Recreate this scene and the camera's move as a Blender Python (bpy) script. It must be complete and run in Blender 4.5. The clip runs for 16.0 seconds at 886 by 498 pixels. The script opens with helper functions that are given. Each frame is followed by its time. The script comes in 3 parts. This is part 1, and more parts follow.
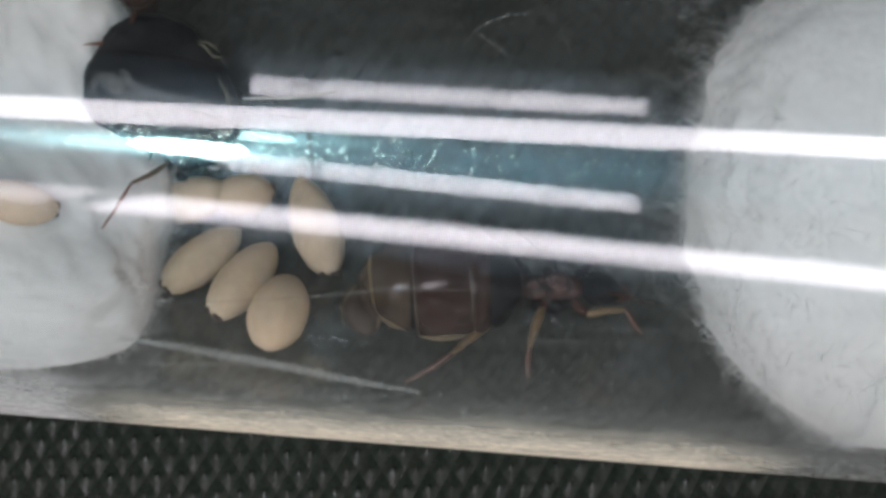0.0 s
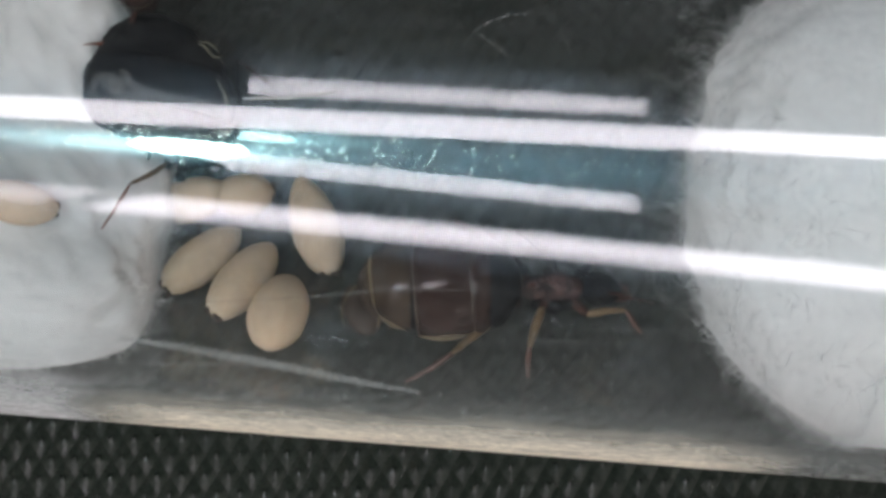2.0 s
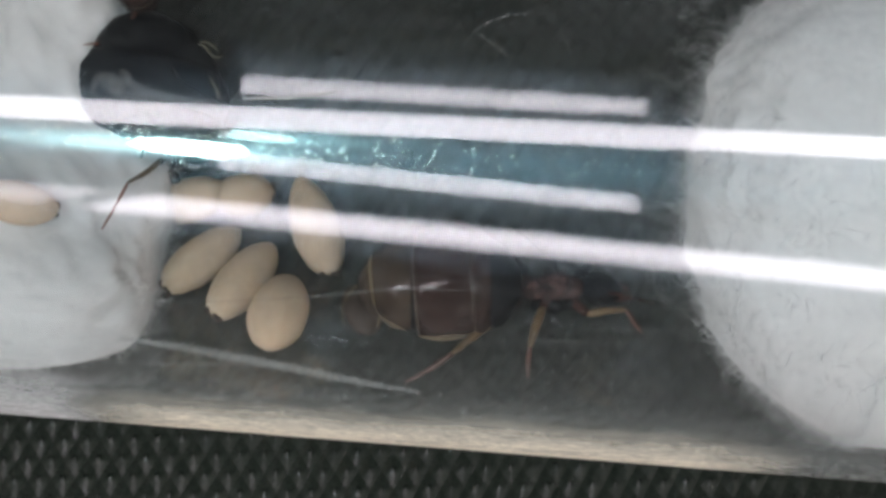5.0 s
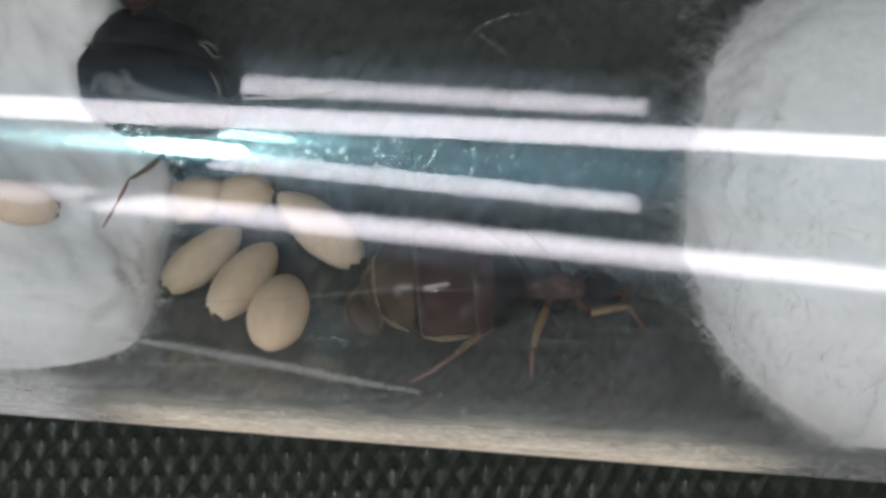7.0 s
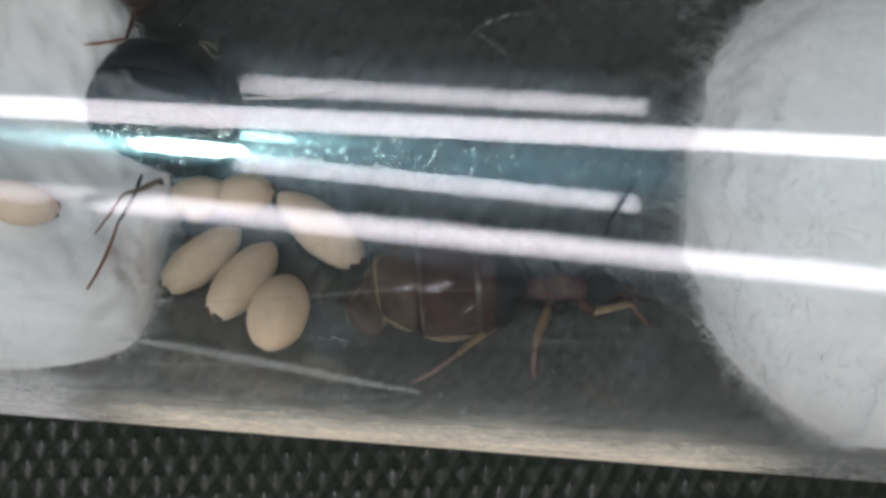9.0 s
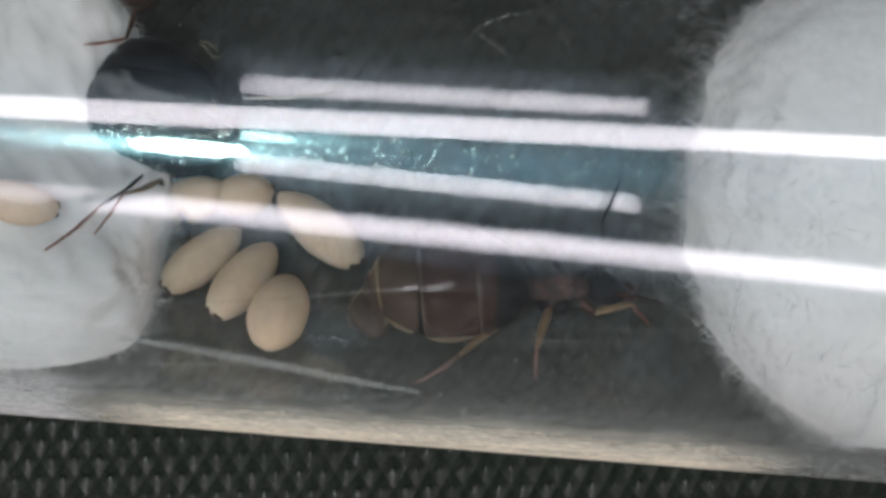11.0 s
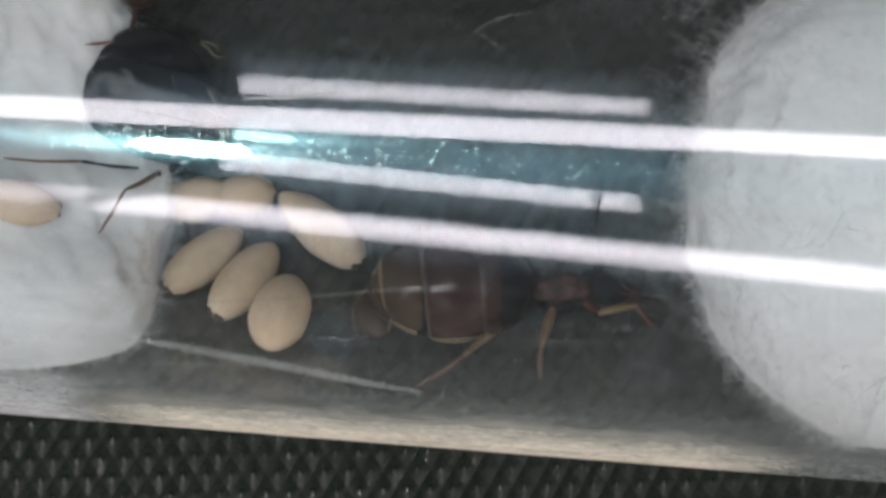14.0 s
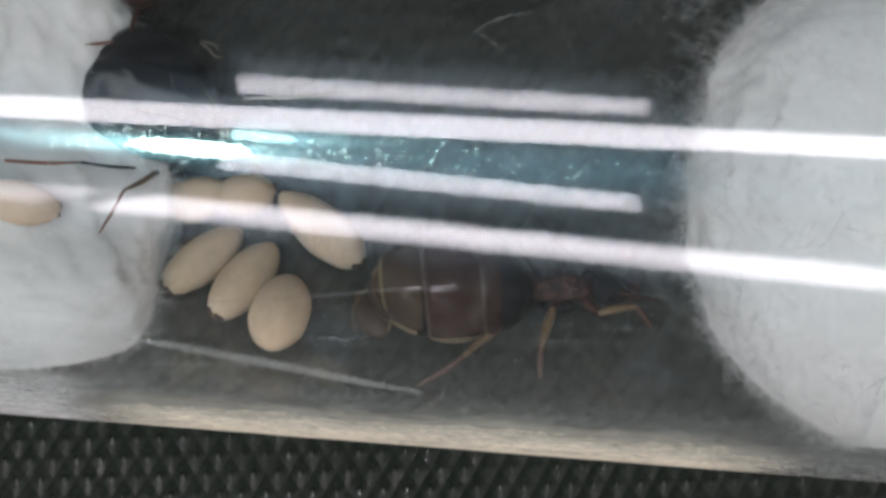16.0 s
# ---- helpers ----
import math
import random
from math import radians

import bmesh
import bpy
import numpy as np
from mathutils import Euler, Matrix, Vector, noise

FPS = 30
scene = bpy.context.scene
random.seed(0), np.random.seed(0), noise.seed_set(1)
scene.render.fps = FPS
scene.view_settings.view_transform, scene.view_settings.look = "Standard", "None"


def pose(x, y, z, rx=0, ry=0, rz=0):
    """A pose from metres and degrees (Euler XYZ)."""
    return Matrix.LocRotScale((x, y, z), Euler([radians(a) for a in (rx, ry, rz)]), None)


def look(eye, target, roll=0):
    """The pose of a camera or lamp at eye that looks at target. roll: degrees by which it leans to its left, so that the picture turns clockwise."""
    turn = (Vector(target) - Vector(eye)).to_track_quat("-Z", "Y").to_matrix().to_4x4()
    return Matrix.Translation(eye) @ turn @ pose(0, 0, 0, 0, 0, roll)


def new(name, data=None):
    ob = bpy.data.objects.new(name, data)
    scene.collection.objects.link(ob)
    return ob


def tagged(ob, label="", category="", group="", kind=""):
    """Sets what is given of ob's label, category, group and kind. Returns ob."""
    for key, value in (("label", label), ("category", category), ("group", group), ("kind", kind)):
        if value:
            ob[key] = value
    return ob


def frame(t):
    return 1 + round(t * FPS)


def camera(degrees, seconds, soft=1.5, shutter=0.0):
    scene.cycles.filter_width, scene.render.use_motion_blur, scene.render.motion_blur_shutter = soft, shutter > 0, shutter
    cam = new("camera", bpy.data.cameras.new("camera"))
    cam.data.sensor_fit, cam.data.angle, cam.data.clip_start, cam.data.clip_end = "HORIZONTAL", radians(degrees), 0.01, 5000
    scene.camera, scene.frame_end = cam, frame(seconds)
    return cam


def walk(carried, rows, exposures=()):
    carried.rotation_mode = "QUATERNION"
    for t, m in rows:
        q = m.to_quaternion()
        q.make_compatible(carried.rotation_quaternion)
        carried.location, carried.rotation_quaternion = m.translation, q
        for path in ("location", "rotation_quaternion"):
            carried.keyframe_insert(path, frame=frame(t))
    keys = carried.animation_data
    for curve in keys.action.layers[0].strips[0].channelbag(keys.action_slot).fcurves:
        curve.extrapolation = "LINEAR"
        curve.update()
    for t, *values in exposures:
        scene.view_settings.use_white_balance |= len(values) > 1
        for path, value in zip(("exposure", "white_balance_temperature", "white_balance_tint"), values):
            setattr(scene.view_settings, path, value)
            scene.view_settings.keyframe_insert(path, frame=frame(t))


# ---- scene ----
MM = 0.001
TILT, ROLL = 25.0, 4.5            # the phone looks down on the tube from its near side
BORE, SKIN, AXIS = 7.3, 8.0, 8.3  # tube: inner and outer radius, height of its axis, in mm

# ---- camera ----
cam = camera(24.0, 16.0, soft=3.2)
EYE = Vector((0.0, -26.80, 59.80)) * MM
VIEW = Matrix.Translation(EYE) @ pose(0, 0, 0, TILT) @ pose(0, 0, 0, 0, 0, ROLL)
NUDGED = VIEW @ Matrix.Translation((-0.047 * MM, 0, 0))  # a slight push on the phone's stand
walk(cam, [(0.0, VIEW), (9.2, VIEW), (11.2, VIEW), (11.9, NUDGED), (16.0, NUDGED)])
scene.cycles.caustics_reflective = False
scene.cycles.caustics_refractive = False

# ---- world ----
world = bpy.data.worlds.new("world")
world.use_nodes = True
world.node_tree.nodes["Background"].inputs[0].default_value = (0.6, 0.7, 0.8, 1)
world.node_tree.nodes["Background"].inputs[1].default_value = 0.05
scene.world = world


# ---- materials ----
def material(name):
    m = bpy.data.materials.new(name)
    m.use_nodes = True
    nt = m.node_tree
    nt.nodes.clear()
    out = nt.nodes.new("ShaderNodeOutputMaterial")
    return m, nt, out


def node(nt, kind, **values):
    n = nt.nodes.new(kind)
    for key, value in values.items():
        n.inputs[key.replace("_", " ")].default_value = value
    return n


def noise_of(nt, scale, detail=4.0, rough=0.6, stretch=(1, 1, 1)):
    """Noise in the thing's own space; scale counts per millimetre."""
    co = nt.nodes.new("ShaderNodeTexCoord")
    mp = nt.nodes.new("ShaderNodeMapping")
    mp.inputs["Scale"].default_value = [1000 * s for s in stretch]
    nt.links.new(co.outputs["Object"], mp.inputs[0])
    n = node(nt, "ShaderNodeTexNoise", Scale=scale, Detail=detail, Roughness=rough)
    nt.links.new(mp.outputs[0], n.inputs["Vector"])
    return n.outputs[0]


def ramp(nt, value, *stops):
    r = nt.nodes.new("ShaderNodeValToRGB")
    els = r.color_ramp.elements
    while len(els) < len(stops):
        els.new(0.5)
    for e, (at, col) in zip(els, stops):
        e.position = at
        e.color = (*col, 1) if len(col) == 3 else col
    nt.links.new(value, r.inputs[0])
    return r.outputs[0]


def grey(v):
    return (v, v, v)


def plain(name, low, high, rough=0.5, scale=4.0, bump=0.0, bump_scale=20.0, coat=0.0, metal=0.0, sss=0.0, deep=0.00005, radius=(0.3, 0.2, 0.1), spec=0.5):
    """Two tones mixed at two scales, with fine relief."""
    m, nt, out = material(name)
    b = node(nt, "ShaderNodeBsdfPrincipled", Roughness=rough, Metallic=metal, Coat_Weight=coat, Coat_Roughness=0.15)
    b.inputs["Specular IOR Level"].default_value = spec
    if sss:
        b.inputs["Subsurface Weight"].default_value = sss
        b.inputs["Subsurface Radius"].default_value = [r * 0.001 for r in radius]
        b.inputs["Subsurface Scale"].default_value = 1.0
    mix = nt.nodes.new("ShaderNodeMath")
    mix.operation = "ADD"
    half = nt.nodes.new("ShaderNodeMath")
    half.operation = "MULTIPLY"
    half.inputs[1].default_value = 0.5
    nt.links.new(noise_of(nt, scale), mix.inputs[0])
    nt.links.new(noise_of(nt, scale * 7), mix.inputs[1])
    nt.links.new(mix.outputs[0], half.inputs[0])
    nt.links.new(ramp(nt, half.outputs[0], (0.35, low), (0.65, high)), b.inputs["Base Color"])
    if bump:
        bp = node(nt, "ShaderNodeBump", Strength=bump, Distance=deep)
        nt.links.new(noise_of(nt, bump_scale), bp.inputs["Height"])
        nt.links.new(bp.outputs[0], b.inputs["Normal"])
    nt.links.new(b.outputs[0], out.inputs[0])
    return m


def glass_material():
    """Clear plastic with rubbed, dusty streaks along the tube."""
    m, nt, out = material("clear_plastic")
    glass = node(nt, "ShaderNodeBsdfGlass", Roughness=0.006, IOR=1.49, Color=(0.985, 0.99, 0.99, 1))
    wave = node(nt, "ShaderNodeBump", Strength=0.25, Distance=0.000005)
    nt.links.new(noise_of(nt, 2.2, 3.0, 0.5, (0.03, 1, 1)), wave.inputs["Height"])
    nt.links.new(wave.outputs[0], glass.inputs["Normal"])
    # fine rubbing round the tube spreads light along it; a narrow lobe blooms round bright lamps
    along = nt.nodes.new("ShaderNodeTangent")
    along.direction_type, along.axis = "RADIAL", "X"
    haze = node(nt, "ShaderNodeBsdfAnisotropic", Roughness=0.26, Color=(0.37, 0.62, 0.80, 1), Anisotropy=RUB)
    haze.distribution = "BECKMANN"
    nt.links.new(along.outputs[0], haze.inputs["Tangent"])
    hb = node(nt, "ShaderNodeBump", Strength=0.22, Distance=0.00004)
    nt.links.new(noise_of(nt, 9.0, 3.0), hb.inputs["Height"])
    nt.links.new(hb.outputs[0], haze.inputs["Normal"])
    bloom = node(nt, "ShaderNodeBsdfAnisotropic", Roughness=0.15, Color=(0.75, 0.92, 0.95, 1), Anisotropy=RUB * 0.6)
    bloom.distribution = "BECKMANN"
    nt.links.new(along.outputs[0], bloom.inputs["Tangent"])
    dust = node(nt, "ShaderNodeBsdfDiffuse", Color=(0.7, 0.7, 0.68, 1))
    m0 = node(nt, "ShaderNodeMixShader", Fac=0.008)
    m1 = nt.nodes.new("ShaderNodeMixShader")
    m2 = nt.nodes.new("ShaderNodeMixShader")
    streak = ramp(nt, noise_of(nt, 1.5, 5.0, 0.7, (0.12, 1, 1)), (0.35, grey(0.0042)), (0.75, grey(0.0138)))
    mott = ramp(nt, noise_of(nt, 4.0, 6.0, 0.8, (0.5, 1, 1)), (0.40, grey(0.1)), (0.62, grey(2.4)))
    both = nt.nodes.new("ShaderNodeMath")
    both.operation = "MULTIPLY"
    nt.links.new(streak, both.inputs[0])
    nt.links.new(mott, both.inputs[1])
    nt.links.new(both.outputs[0], m1.inputs[0])
    nt.links.new(glass.outputs[0], m0.inputs[1])
    nt.links.new(bloom.outputs[0], m0.inputs[2])
    nt.links.new(m0.outputs[0], m1.inputs[1])
    nt.links.new(haze.outputs[0], m1.inputs[2])
    specks = ramp(nt, noise_of(nt, 3.0, 6.0, 0.75, (0.35, 1, 1)), (0.45, grey(0.003)), (0.8, grey(0.022)))
    nt.links.new(specks, m2.inputs[0])
    nt.links.new(m1.outputs[0], m2.inputs[1])
    nt.links.new(dust.outputs[0], m2.inputs[2])
    nt.links.new(m2.outputs[0], out.inputs[0])
    return m


def thin_white(name, cover):
    """A whitish trace that lets most of what lies behind it through."""
    m, nt, out = material(name)
    d = node(nt, "ShaderNodeBsdfDiffuse", Color=(0.75, 0.76, 0.75, 1))
    t = nt.nodes.new("ShaderNodeBsdfTransparent")
    mx = nt.nodes.new("ShaderNodeMixShader")
    nt.links.new(ramp(nt, noise_of(nt, 1.2, 5.0, 0.7), (0.3, grey(cover * 0.4)), (0.7, grey(cover))), mx.inputs[0])
    nt.links.new(t.outputs[0], mx.inputs[1])
    nt.links.new(d.outputs[0], mx.inputs[2])
    nt.links.new(mx.outputs[0], out.inputs[0])
    return m


def fibre_material():
    """White cotton fibre that lets light through."""
    m, nt, out = material("cotton_fibre")
    tone = ramp(nt, noise_of(nt, 0.7), (0.35, grey(0.80)), (0.65, grey(0.92)))
    lit = nt.nodes.new("ShaderNodeBsdfDiffuse")
    thru = nt.nodes.new("ShaderNodeBsdfTranslucent")
    mx = node(nt, "ShaderNodeMixShader", Fac=0.15)
    nt.links.new(tone, lit.inputs[0])
    nt.links.new(tone, thru.inputs[0])
    nt.links.new(lit.outputs[0], mx.inputs[1])
    nt.links.new(thru.outputs[0], mx.inputs[2])
    nt.links.new(mx.outputs[0], out.inputs[0])
    return m


def bead_material():
    m, nt, out = material("water_bead")
    g = node(nt, "ShaderNodeBsdfGlossy", Roughness=0.13, Color=(0.90, 1.0, 0.86, 1))
    t = nt.nodes.new("ShaderNodeBsdfTransparent")
    mx = node(nt, "ShaderNodeMixShader", Fac=0.4)
    nt.links.new(t.outputs[0], mx.inputs[1])
    nt.links.new(g.outputs[0], mx.inputs[2])
    nt.links.new(mx.outputs[0], out.inputs[0])
    return m


def glow(name, colour, strength):
    m, nt, out = material(name)
    e = node(nt, "ShaderNodeEmission", Color=(*colour, 1), Strength=strength)
    nt.links.new(e.outputs[0], out.inputs[0])
    return m


def film_material(name, colour, top, low, cover_stops, reach, spread=0.0014, grains=(5.0, 0.65, 1.2)):
    """A thin film, for dust and for painted light: thick low on the tube's side, thinning upwards, patchy, ending at
    reach to either side.
    """
    m, nt, out = material(name)
    film_tone = node(nt, "ShaderNodeBsdfDiffuse", Color=(*colour, 1))
    clear = nt.nodes.new("ShaderNodeBsdfTransparent")
    co = nt.nodes.new("ShaderNodeTexCoord")
    xyz = nt.nodes.new("ShaderNodeSeparateXYZ")
    nt.links.new(co.outputs["Object"], xyz.inputs[0])

    def math_node(kind, a, b):
        n = nt.nodes.new("ShaderNodeMath")
        n.operation = kind
        for k, v in enumerate((a, b)):
            if isinstance(v, float):
                n.inputs[k].default_value = v
            else:
                nt.links.new(v, n.inputs[k])
        return n.outputs[0]

    def ranged(value, a, b):
        n = nt.nodes.new("ShaderNodeMapRange")
        n.inputs["From Min"].default_value, n.inputs["From Max"].default_value = a, b
        nt.links.new(value, n.inputs["Value"])
        return n.outputs[0]

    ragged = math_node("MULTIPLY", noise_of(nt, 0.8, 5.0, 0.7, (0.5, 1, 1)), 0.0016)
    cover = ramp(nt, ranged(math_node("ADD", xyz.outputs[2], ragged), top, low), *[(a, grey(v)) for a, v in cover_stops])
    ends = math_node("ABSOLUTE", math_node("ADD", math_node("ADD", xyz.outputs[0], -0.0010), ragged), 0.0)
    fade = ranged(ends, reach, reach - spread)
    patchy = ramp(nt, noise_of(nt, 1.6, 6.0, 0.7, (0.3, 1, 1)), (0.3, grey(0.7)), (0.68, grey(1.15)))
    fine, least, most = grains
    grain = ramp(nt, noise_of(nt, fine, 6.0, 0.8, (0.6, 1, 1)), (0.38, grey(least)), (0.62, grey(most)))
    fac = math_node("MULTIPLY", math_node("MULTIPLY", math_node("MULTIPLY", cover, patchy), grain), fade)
    mx = nt.nodes.new("ShaderNodeMixShader")
    nt.links.new(fac, mx.inputs[0])
    nt.links.new(clear.outputs[0], mx.inputs[1])
    nt.links.new(film_tone.outputs[0], mx.inputs[2])
    nt.links.new(mx.outputs[0], out.inputs[0])
    return m


RUB = 0.7
GLASS = glass_material()
RUBBER = plain("black_rubber", (0.012, 0.015, 0.012), (0.027, 0.032, 0.026), 0.10, 1.2, 0.2, 30)
DUST_GREY = film_material("grey_dust", (0.56, 0.60, 0.59), 0.0146, 0.0052, ((0.0, 0.0), (0.2, 0.008), (0.36, 0.035), (0.5, 0.14), (0.62, 0.25), (0.75, 0.32), (1.0, 0.37)), 0.06, grains=(7.0, 0.2, 1.9))
# Cream put in for the light that shines through the tube's edge.
EDGE_LIGHT = film_material("cream_edge_light", (0.93, 0.86, 0.72), 0.0109, 0.0060, ((0.0, 0.0), (0.16, 0.02), (0.28, 0.22), (0.40, 0.62), (0.54, 0.95), (1.0, 1.1)), 0.0098, 0.0030)
# White film imitates the cotton plug refracted in the tube's wall.
COTTON_IMAGE = film_material("refracted_cotton", (0.70, 0.71, 0.72), 0.0115, 0.0060, ((0.0, 0.0), (0.1, 0.12), (0.3, 0.4), (0.5, 0.75), (0.7, 0.95)), 0.0089, -0.0012)
COTTON = plain("cotton_wool", grey(0.71), grey(0.82), 0.95, 0.8, 0.18, 3.2, deep=0.00014, sss=0.8, radius=(0.8, 0.8, 0.8), spec=0.02)
FIBRE = fibre_material()
SILK = plain("cocoon_silk", (0.44, 0.34, 0.237), (0.58, 0.463, 0.34), 0.6, 0.8, 0.5, 9.0, sss=0.6, radius=(0.8, 0.6, 0.4), spec=0.25)
MECONIUM = plain("dark_meconium", (0.012, 0.007, 0.004), (0.04, 0.02, 0.01), 0.5, 5.0)
BLACK = plain("black_cuticle", (0.002, 0.0025, 0.003), (0.006, 0.0065, 0.008), 0.45, 2.0, 0.3, 30, spec=0.06)
BROWN = plain("brown_cuticle", (0.016, 0.008, 0.007), (0.042, 0.024, 0.018), 0.04, 1.2, 0.12, 7, spec=0.4)
TAN = plain("tan_cuticle", (0.025, 0.016, 0.011), (0.062, 0.045, 0.031), 0.04, 1.0, 0.12, 7, spec=0.4)
DARK_RED = plain("dark_red_cuticle", (0.012, 0.006, 0.005), (0.036, 0.018, 0.013), 0.12, 2.0, 0.3, 9, spec=0.3)
DULL_BROWN = plain("dull_brown_cuticle", (0.022, 0.016, 0.012), (0.060, 0.044, 0.033), 0.5, 2.5, 0.4, 14, spec=0.2)
RED = plain("reddish_cuticle", (0.005, 0.003, 0.003), (0.064, 0.022, 0.013), 0.17, 3.0, 0.8, 7, deep=0.00012, spec=0.6)
RUST = plain("rust_red_limb", (0.13, 0.042, 0.024), (0.24, 0.09, 0.05), 0.45, 3.0)
DARK_RUST = plain("dark_rust_limb", (0.04, 0.017, 0.012), (0.085, 0.036, 0.024), 0.5, 3.0)
AMBER = plain("amber_leg", (0.085, 0.055, 0.028), (0.17, 0.115, 0.06), 0.4, 2.5, 0.2, 30)
MARGIN = plain("pale_margin", (0.06, 0.045, 0.025), (0.20, 0.16, 0.09), 0.4, 3.0)
SMEAR = thin_white("white_smear", 0.11)
VEIL = thin_white("faint_smear", 0.045)
SMUDGE = thin_white("pale_plate_smudge", 0.16)
SCRATCH = thin_white("pale_scratch", 0.12)
TRACE = thin_white("pale_trace", 0.30)
DULL = plain("grey_dust_bits", (0.3, 0.31, 0.3), (0.55, 0.55, 0.52), 0.8, 4.0)
HUSK = plain("yellow_silk_husk", (0.03, 0.03, 0.02), (0.085, 0.08, 0.05), 0.6, 4.0)
DROP = bead_material()
RIM_BROWN = plain("brown_rim", (0.022, 0.014, 0.010), (0.055, 0.038, 0.024), 0.4, 3.0)
HEM = plain("amber_hem", (0.10, 0.075, 0.042), (0.20, 0.155, 0.09), 0.4, 3.0)
EYE_BLACK = plain("eye_black", grey(0.004), grey(0.01), 0.15, 10.0)
PAINT = plain("matt_wall_paint", grey(0.4), grey(0.46), 0.9, 0.004)
TABLE = plain("dark_table_top", (0.03, 0.03, 0.028), (0.05, 0.05, 0.046), 0.5, 0.05)
STEEL = plain("white_lamp_steel", grey(0.6), grey(0.7), 0.4, 0.1)
DIFFUSER = glow("lit_diffuser", (1.0, 0.905, 0.97), 9.0)
DIM_DIFFUSER = glow("dim_diffuser", (1.0, 0.905, 0.97), 4.8)
WARM_FILL = glow("warm_fill_glow", (1.0, 0.89, 0.81), 11.0)


# ---- mesh helpers ----
def mesh_object(name, bm, mat, smooth=True):
    bmesh.ops.recalc_face_normals(bm, faces=bm.faces[:])
    me = bpy.data.meshes.new(name)
    bm.to_mesh(me)
    bm.free()
    me.materials.append(mat)
    if smooth:
        me.shade_smooth()
    return new(name, me)


def part(name, bm, mat, parent, label="", smooth=True):
    ob = mesh_object(name, bm, mat, smooth)
    ob.parent = parent
    return tagged(ob, label)


def from_arrays(name, verts, faces, mat, smooth=True):
    me = bpy.data.meshes.new(name)
    me.from_pydata(verts, [], faces)
    me.materials.append(mat)
    if smooth:
        me.shade_smooth()
    return new(name, me)


def box(bm, centre, size, bevel=0.0):
    made = bmesh.ops.create_cube(bm, size=1.0, matrix=Matrix.Translation(centre) @ Matrix.Diagonal((*size, 1)))
    if bevel:
        edges = list({e for v in made["verts"] for e in v.link_edges})
        bmesh.ops.bevel(bm, geom=edges, offset=bevel, segments=2, affect="EDGES")


def ellipsoid(bm, centre, half, turn=None, seg=24, rings=16):
    m = Matrix.Translation(Vector(centre) * MM) @ (turn or Matrix()) @ Matrix.Diagonal((*[h * MM for h in half], 1))
    return bmesh.ops.create_uvsphere(bm, u_segments=seg, v_segments=rings, radius=1.0, matrix=m)["verts"]


def limb(bm, points, radii, seg=8):
    """A tapered, closed tube through points, in mm."""
    pts = [Vector(p) * MM for p in points]
    rings = []
    side = None
    for i, p in enumerate(pts):
        way = (pts[min(i + 1, len(pts) - 1)] - pts[max(i - 1, 0)]).normalized()
        if side is None:
            side = way.orthogonal().normalized()
        side = (side - way * side.dot(way)).normalized()
        up = way.cross(side)
        rings.append([bm.verts.new(p + (side * math.cos(a) + up * math.sin(a)) * radii[i] * MM)
                      for a in (2 * math.pi * k / seg for k in range(seg))])
    for a, b in zip(rings, rings[1:]):
        for k in range(seg):
            bm.faces.new((a[k], a[(k + 1) % seg], b[(k + 1) % seg], b[k]))
    bm.faces.new(rings[0][::-1])
    bm.faces.new(rings[-1])


def bent(points, steps=5):
    """A smooth line through points."""
    pts = [Vector(p) for p in points]
    pts = [2 * pts[0] - pts[1]] + pts + [2 * pts[-1] - pts[-2]]
    line = []
    for i in range(1, len(pts) - 2):
        a, b, c, d = pts[i - 1:i + 3]
        for k in range(steps):
            t = k / steps
            line.append(0.5 * (2 * b + (c - a) * t + (2 * a - 5 * b + 4 * c - d) * t * t + (3 * b - a - 3 * c + d) * t ** 3))
    return line + [pts[-2]]


def bore(x, angle, h):
    """A place in the tube in mm: along it, degrees round from its lowest line, height over its inner wall."""
    a = radians(angle)
    return Vector((x, (BORE - h) * math.sin(a), AXIS - (BORE - h) * math.cos(a)))


def footing(x, angle, heading, h=0.0):
    """A pose on the inner wall, its z towards the axis, its x turned from along the tube by heading degrees."""
    a = radians(angle)
    turn = Matrix((Vector((1, 0, 0)), Vector((0, math.cos(a), math.sin(a))), Vector((0, -math.sin(a), math.cos(a))))).transposed().to_4x4()
    return Matrix.Translation(bore(x, angle, h) * MM) @ turn @ pose(0, 0, 0, 0, 0, heading)


# ---- the room ----
def wall(name, centre, size, mat):
    bm = bmesh.new()
    box(bm, centre, size)
    return tagged(mesh_object(name, bm, mat, False), kind="structure")


tagged(wall("ground", (0, 0, -0.026), (4, 4, 0.05), TABLE), "dark table top under the studded mat", "table top")
tagged(wall("wall_north", (0, 2.05, 1.0), (4.2, 0.1, 2.2), PAINT), "plain matt painted wall", "wall")
tagged(wall("wall_south", (0, -2.05, 1.0), (4.2, 0.1, 2.2), PAINT), "plain matt painted wall", "wall")
tagged(wall("wall_east", (2.05, 0, 1.0), (0.1, 4.0, 2.2), PAINT), "plain matt painted wall", "wall")
tagged(wall("wall_west", (-2.05, 0, 1.0), (0.1, 4.0, 2.2), PAINT), "plain matt painted wall", "wall")
tagged(wall("ceiling", (0, 0, 2.15), (4.2, 4.2, 0.1), PAINT), "plain matt painted ceiling", "ceiling")


